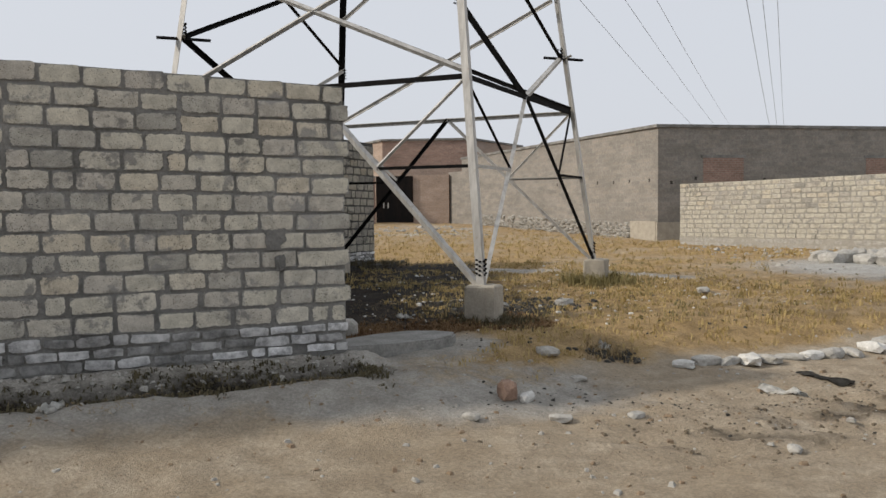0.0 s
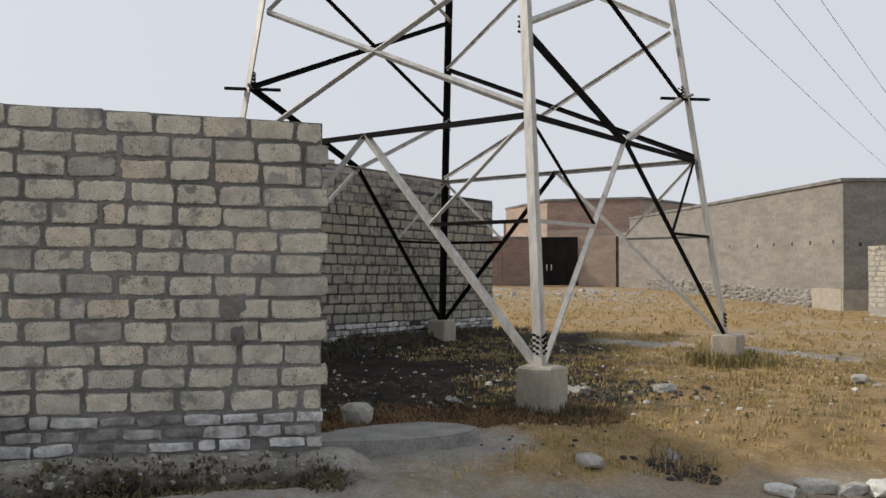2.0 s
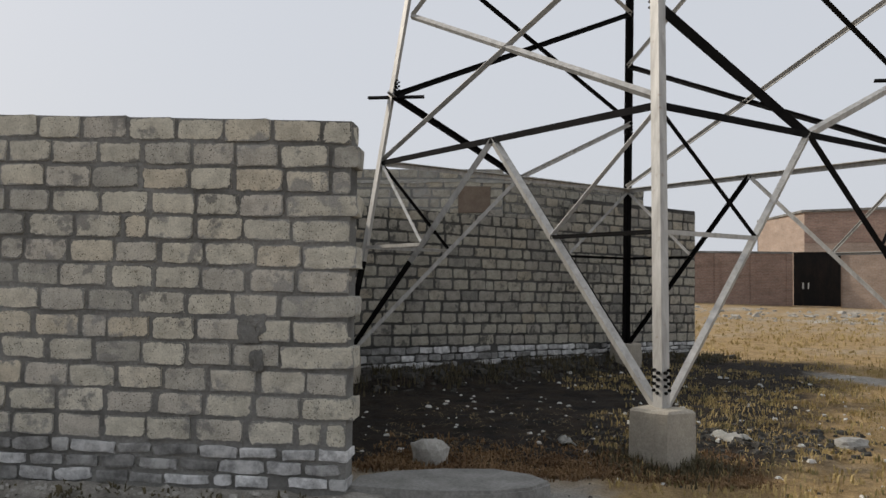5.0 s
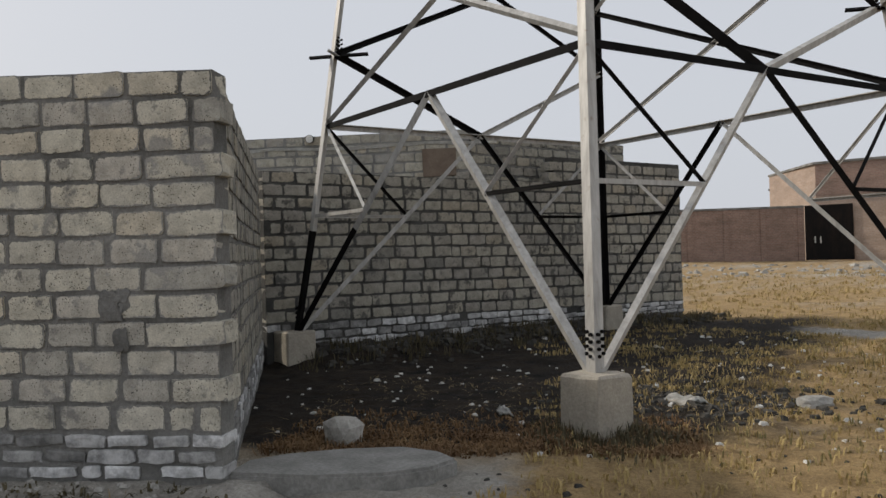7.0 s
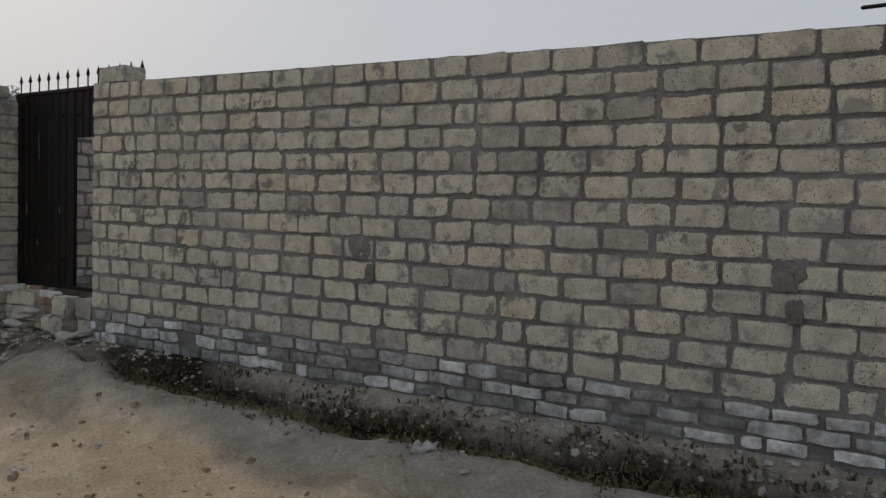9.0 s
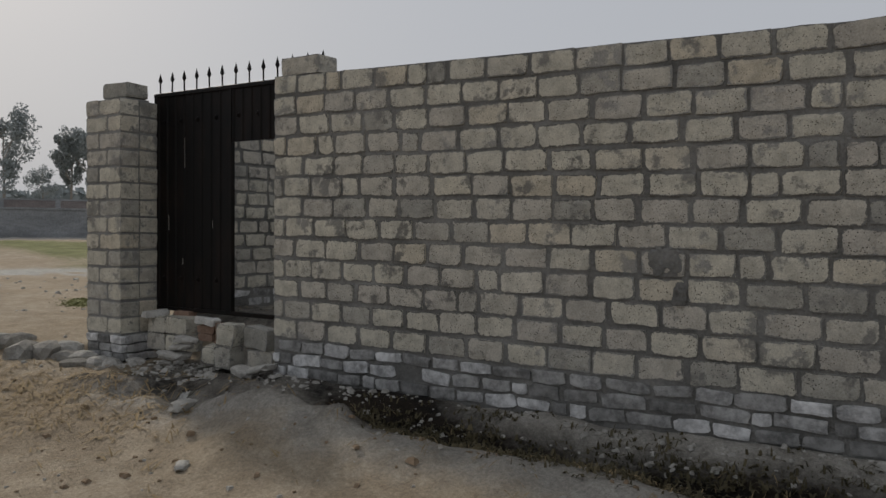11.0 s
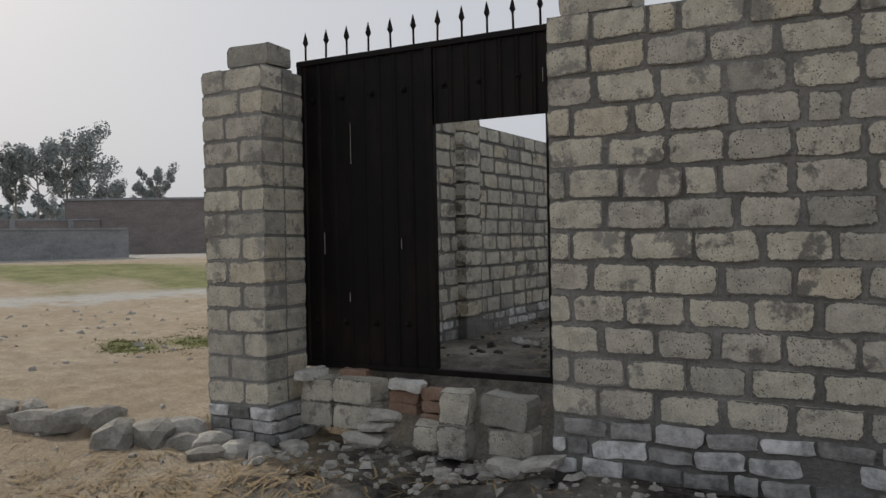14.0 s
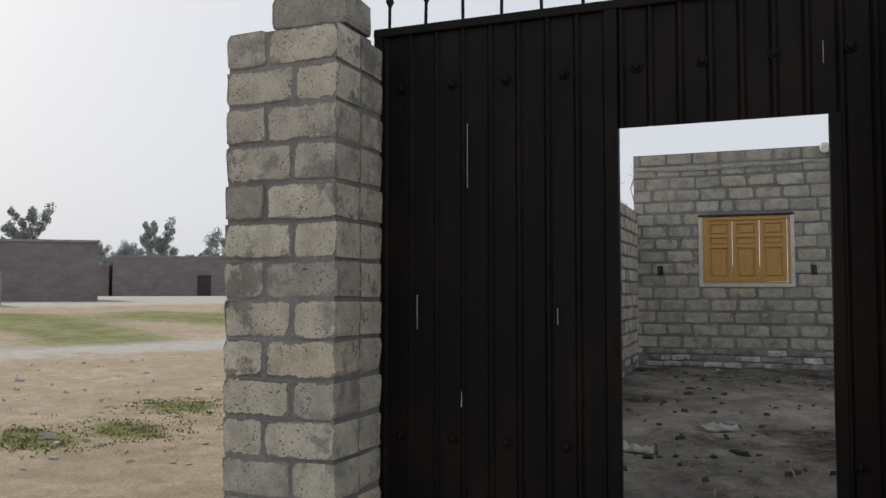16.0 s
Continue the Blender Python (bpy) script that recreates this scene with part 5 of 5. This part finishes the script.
def scatter(name, label, cat, mat, count, where, size, seed, flat=0.7):
    """Many small chips on the ground, joined: nobody could count them."""
    rng = random.Random(seed)
    vs, fs = [], []
    cube = [(-1, -1, -1), (1, -1, -1), (1, 1, -1), (-1, 1, -1), (-0.7, -0.6, 1), (0.6, -0.7, 1), (0.7, 0.7, 0.8), (-0.6, 0.6, 1)]
    quads = [(0, 1, 5, 4), (1, 2, 6, 5), (2, 3, 7, 6), (3, 0, 4, 7), (4, 5, 6, 7)]
    for _ in range(count):
        x, y = where(rng)
        s = rng.uniform(*size) * (0.6 + 0.8 * rng.random() ** 3)
        m = Matrix.Translation((x, y, height(x, y) + s * 0.25)) @ Matrix.Rotation(rng.uniform(0, 6.28), 4, "Z") @ Matrix.Rotation(rng.uniform(-0.4, 0.4), 4, "X")
        n0 = len(vs)
        vs += [m @ Vector((c[0] * s * (1 + 0.5 * rng.random()), c[1] * s * (0.6 + 0.5 * rng.random()), c[2] * s * flat * (0.5 + 0.5 * rng.random()))) for c in cube]
        fs += [tuple(n0 + i for i in q) for q in quads]
    m_ = bpy.data.meshes.new(name)
    m_.from_pydata(vs, [], fs)
    m_.materials.append(mat)
    return tagged(new(name, m_), label, cat, kind="stuff")


def zone(u0, u1, v0, v1):
    return lambda rng: plot(rng.uniform(u0, u1), rng.uniform(v0, v1))


def ring_zone(u, v, su, sv):
    return lambda rng: plot(rng.gauss(u, su), rng.gauss(v, sv))


scatter("pebbles", "small grey pebbles on the dusty track", "pebbles", M_STONE, 900, zone(-13, 8, -5.5, -0.2), (0.006, 0.02), 1)
scatter("pebbles", "pale pebbles near the pylon", "pebbles", M_PALE, 420, zone(-1.2, 9, 0.8, 9), (0.008, 0.03), 2)
scatter("litter", "dark damp litter round the pylon", "litter", M_CHAR, 420, ring_zone(3.2, 2.9, 0.7, 0.5), (0.012, 0.05), 3)
scatter("litter", "dark litter along the back wall", "litter", M_CHAR, 500, lambda r: tuple(WB0 + WBD * r.uniform(-0.5, 8.2) - WBN * abs(r.gauss(0.1, 0.4))), (0.015, 0.07), 4)
scatter("rubble_chips", "dark stones at the back wall's foot", "rubble", M_CHAR, 420, lambda r: tuple(WB0 + WBD * r.uniform(-0.9, 6.6) - WBN * abs(r.gauss(0.04, 0.1))), (0.03, 0.09), 18)
scatter("rubble_chips", "grey rubble chips at the gate", "rubble", M_STONE, 220, ring_zone(-8.3, -0.1, 0.8, 0.22), (0.01, 0.04), 5)
scatter("rubble_chips", "rubble along the wall's foot", "rubble", M_STONE, 320, zone(-7.2, 0.1, -0.34, -0.03), (0.006, 0.026), 6)
scatter("rubble_chips", "grey rubble at the boundary wall's foot", "rubble", M_STONE, 420, lambda r: (r.uniform(7.2, 15), r.uniform(16, 28)), (0.02, 0.055), 7)
scatter("rubble_chips", "pale rubble before the brick house", "rubble", M_STONE, 260, lambda r: (r.uniform(-14, 2), r.uniform(37, 46)), (0.04, 0.12), 8)
scatter("clods", "dark clods of earth in the yard", "earth", M_CHAR, 220, zone(-9.3, -6.0, 1.0, 8.2), (0.01, 0.035), 9)
scatter("clods", "dry earth clods on the sandy lot", "earth", M_STONE, 240, lambda r: (r.uniform(-24, -12), r.uniform(1, 13)), (0.012, 0.05), 10)
scatter("litter", "dark bits of dung and earth along the ruts", "litter", M_CHAR, 240, lambda r: (r.uniform(0.3, 4.2), r.gauss(6.7, 0.4)), (0.004, 0.012), 15)
scatter("litter", "dark bits of rubbish on the dry grass", "litter", M_CHAR, 260, zone(1.0, 6.0, 0.0, 5.0), (0.006, 0.02), 16)
scatter("clods", "damp dark clods in the churned mud", "earth", plain("damp_earth", (0.11, 0.088, 0.062), (0.2, 0.16, 0.115), 8, 0.95, 0.8), 650, ring_zone(3.4, -2.7, 1.2, 0.35), (0.004, 0.016), 17)
scatter("clods", "brown clods on the track", "earth", plain("brown_earth", (0.19, 0.14, 0.09), (0.3, 0.22, 0.15), 8, 0.95, 0.6), 900, zone(-12, 6, -4.5, -0.9), (0.006, 0.024), 11)


def blades(name, label, cat, mat, tufts, where, tall, seed, lean=0.5, per=7, width=0.006, lie=False):
    """Thin blades or straws standing or lying in tufts, joined."""
    rng = random.Random(seed)
    vs, fs = [], []
    for _ in range(tufts):
        got = where(rng)
        if not got:
            continue
        x, y = got
        near = height(x, y)
        for _ in range(per):
            bx, by = x + rng.gauss(0, 0.045), y + rng.gauss(0, 0.045)
            a, h = rng.uniform(0, 6.28), rng.uniform(*tall)
            w = Vector((math.cos(a + 1.57), math.sin(a + 1.57), 0)) * width * rng.uniform(0.6, 1.5)
            o = Vector((bx, by, near - 0.008 if not lie else near + rng.uniform(0.006, 0.02)))
            if lie:
                tip = o + Vector((math.cos(a) * h, math.sin(a) * h, 0))
                tip.z = height(tip.x, tip.y) + rng.uniform(0.006, 0.03)
                mid_ = o.lerp(tip, 0.5) + Vector((0, 0, rng.uniform(0, 0.012)))
            else:
                b = rng.uniform(0, lean)
                mid_ = o + Vector((math.cos(a) * h * b * 0.3, math.sin(a) * h * b * 0.3, h * 0.6))
                tip = o + Vector((math.cos(a) * h * b, math.sin(a) * h * b, h * (1 - 0.35 * b)))
            n0 = len(vs)
            vs += [o - w, o + w, mid_ + w * 0.8, mid_ - w * 0.8, tip]
            fs += [(n0, n0 + 1, n0 + 2, n0 + 3), (n0 + 3, n0 + 2, n0 + 4)]
    m_ = bpy.data.meshes.new(name)
    m_.from_pydata(vs, [], fs)
    m_.materials.append(mat)
    return tagged(new(name, m_), label, cat, kind="stuff")


def field(u0, u1, v0, v1, bias=0.0):
    def pick(rng):
        x, y = plot(rng.uniform(u0, u1), rng.uniform(v0, v1))
        return (x, y) if masks(x, y)[0] + bias > rng.uniform(0.3, 0.95) else None
    return pick


def clear_of(fn):
    """Keeps plants off the walled yard."""
    def pick(rng):
        got = fn(rng)
        return got if got and in_yard(*uv(*got)) < 0.02 else None
    return pick


M_GRASS = plain("bleached_grass", (0.34, 0.25, 0.10), (0.5, 0.385, 0.18), 1.2, 0.9, 0.0)
M_OLIVE = plain("olive_grass", (0.17, 0.15, 0.065), (0.29, 0.24, 0.11), 1.5, 0.9, 0.0)
blades("grass", "short bleached dry grass round the pylon", "grass", M_GRASS, 5200, field(0.6, 9, -1, 10), (0.02, 0.085), 1, 1.0)
blades("grass", "short bleached dry grass in the field", "grass", M_GRASS, 5200, field(5, 24, 0, 30), (0.03, 0.13), 2, 1.0, 6, 0.01)
blades("grass", "olive grass patches round the pylon", "grass", M_OLIVE, 900, field(2.2, 12, 0.5, 10), (0.02, 0.09), 3, 0.9)
E_FOOT, N_FOOT = leg(1, 0.4), leg(0, 0.4)
blades("weeds", "dull weeds round a pylon footing", "weeds", M_OLIVE, 240, lambda r: (r.gauss(E_FOOT.x, 0.3), r.gauss(E_FOOT.y - 0.1, 0.25)), (0.08, 0.3), 4, 0.8)
blades("weeds", "dull weeds round a pylon footing", "weeds", M_WEED, 150, lambda r: (r.gauss(N_FOOT.x + 0.1, 0.24), r.gauss(N_FOOT.y - 0.05, 0.22)), (0.04, 0.16), 5, 0.9)
blades("weeds", "dead weeds along the ditch by the wall", "weeds", M_WEED, 1900, lambda r: plot(r.uniform(-6.1, 0.1), r.gauss(-0.52, 0.17)), (0.02, 0.065), 6, 2.2, 7, 0.008)
blades("weeds", "dead straw along the ditch by the wall", "weeds", M_STRAW, 200, lambda r: plot(r.uniform(-6.1, 1.2), r.gauss(-0.85, 0.25)), (0.03, 0.1), 7, 1.2, 4, 0.003, True)
blades("weeds", "dark weeds behind the pylon's rear foot", "weeds", M_WEED, 500, clear_of(lambda r: tuple(WB0 + WBD * r.uniform(-0.9, 8.0) - WBN * abs(r.gauss(0.15, 0.3)))), (0.04, 0.2), 8, 0.9)
blades("straw", "loose straw trodden before the gate", "straw", M_STRAW, 650, lambda r: plot(r.gauss(-9.0, 1.1), r.gauss(-1.2, 0.5)), (0.05, 0.2), 9, 1, 3, 0.0055, True)
blades("straw", "loose straw on the dark soil", "straw", M_STRAW, 420, clear_of(lambda r: plot(r.uniform(-0.3, 4.0), r.uniform(0.8, 4.5))), (0.03, 0.14), 10, 1, 3, 0.003, True)
blades("straw", "straw and twigs on the yard floor", "straw", M_STRAW, 200, lambda r: plot(r.uniform(-9.2, -6.5), r.uniform(1.2, 7.8)), (0.05, 0.25), 11, 1, 3, 0.004, True)
blades("grass", "green grass patch on the sandy lot", "grass", plain("green_grass", (0.15, 0.165, 0.06), (0.26, 0.25, 0.11), 2, 0.9, 0.0), 700,
       lambda r: (lambda c: (r.gauss(c[0], c[2]), r.gauss(c[1], c[3])))(r.choice(((-15.7, 6.0, 0.42, 0.32), (-14.5, 4.9, 0.42, 0.24), (-14.6, 4.1, 0.38, 0.16)))), (0.012, 0.03), 12, 1.0, 6, 0.008)
blades("weeds", "matted rusty brown dead grass beside the slab", "weeds", plain("rusty_dead_grass", (0.13, 0.075, 0.038), (0.24, 0.15, 0.075), 2, 0.95, 0.0), 1500,
       clear_of(lambda r: plot(r.uniform(-0.1, 3.0), 0.95 + abs(r.gauss(0, 0.55)))), (0.02, 0.08), 19, 2.0, 6, 0.006)
blades("twig_heap", "small heap of dry twigs and rags", "twigs", M_STRAW, 60, lambda r: (r.gauss(1.72, 0.13), r.gauss(8.6, 0.1)), (0.04, 0.16), 13, 2.0, 5, 0.005)
scatter("litter", "dark litter under the twig heap", "litter", M_CHAR, 60, lambda r: (r.gauss(1.75, 0.14), r.gauss(8.55, 0.1)), (0.02, 0.05), 14)
rag("plastic_scrap", "white scrap caught on the twig heap", 1.70, 8.66, 0.12, 0.1, 9, M_CLOTH, hump=0.12)


def shrub(u, v):
    """Bare thorny shrub behind the yard wall."""
    x, y = plot(u, v)
    t = base("shrub", pose(x, y, height(x, y)), "bare twiggy shrub behind the yard wall", "shrub")
    rng = random.Random(6)
    bm = bmesh.new()

    def grow(p, d, ln, r_, depth):
        q = p + d * ln
        rod(bm, p, q, r_, 4, r_ * 0.65)
        if depth:
            for _ in range(3):
                grow(q, (d + Vector((rng.gauss(0, 0.45), rng.gauss(0, 0.45), rng.gauss(0.1, 0.3)))).normalized(), ln * rng.uniform(0.5, 0.72), r_ * 0.6, depth - 1)
    grow(Vector((0, 0, -0.1)), Vector((0.05, 0, 1)), 1.7, 0.05, 5)
    part("crown", bm, M_BARK, t)


shrub(-10.0, 10.2)
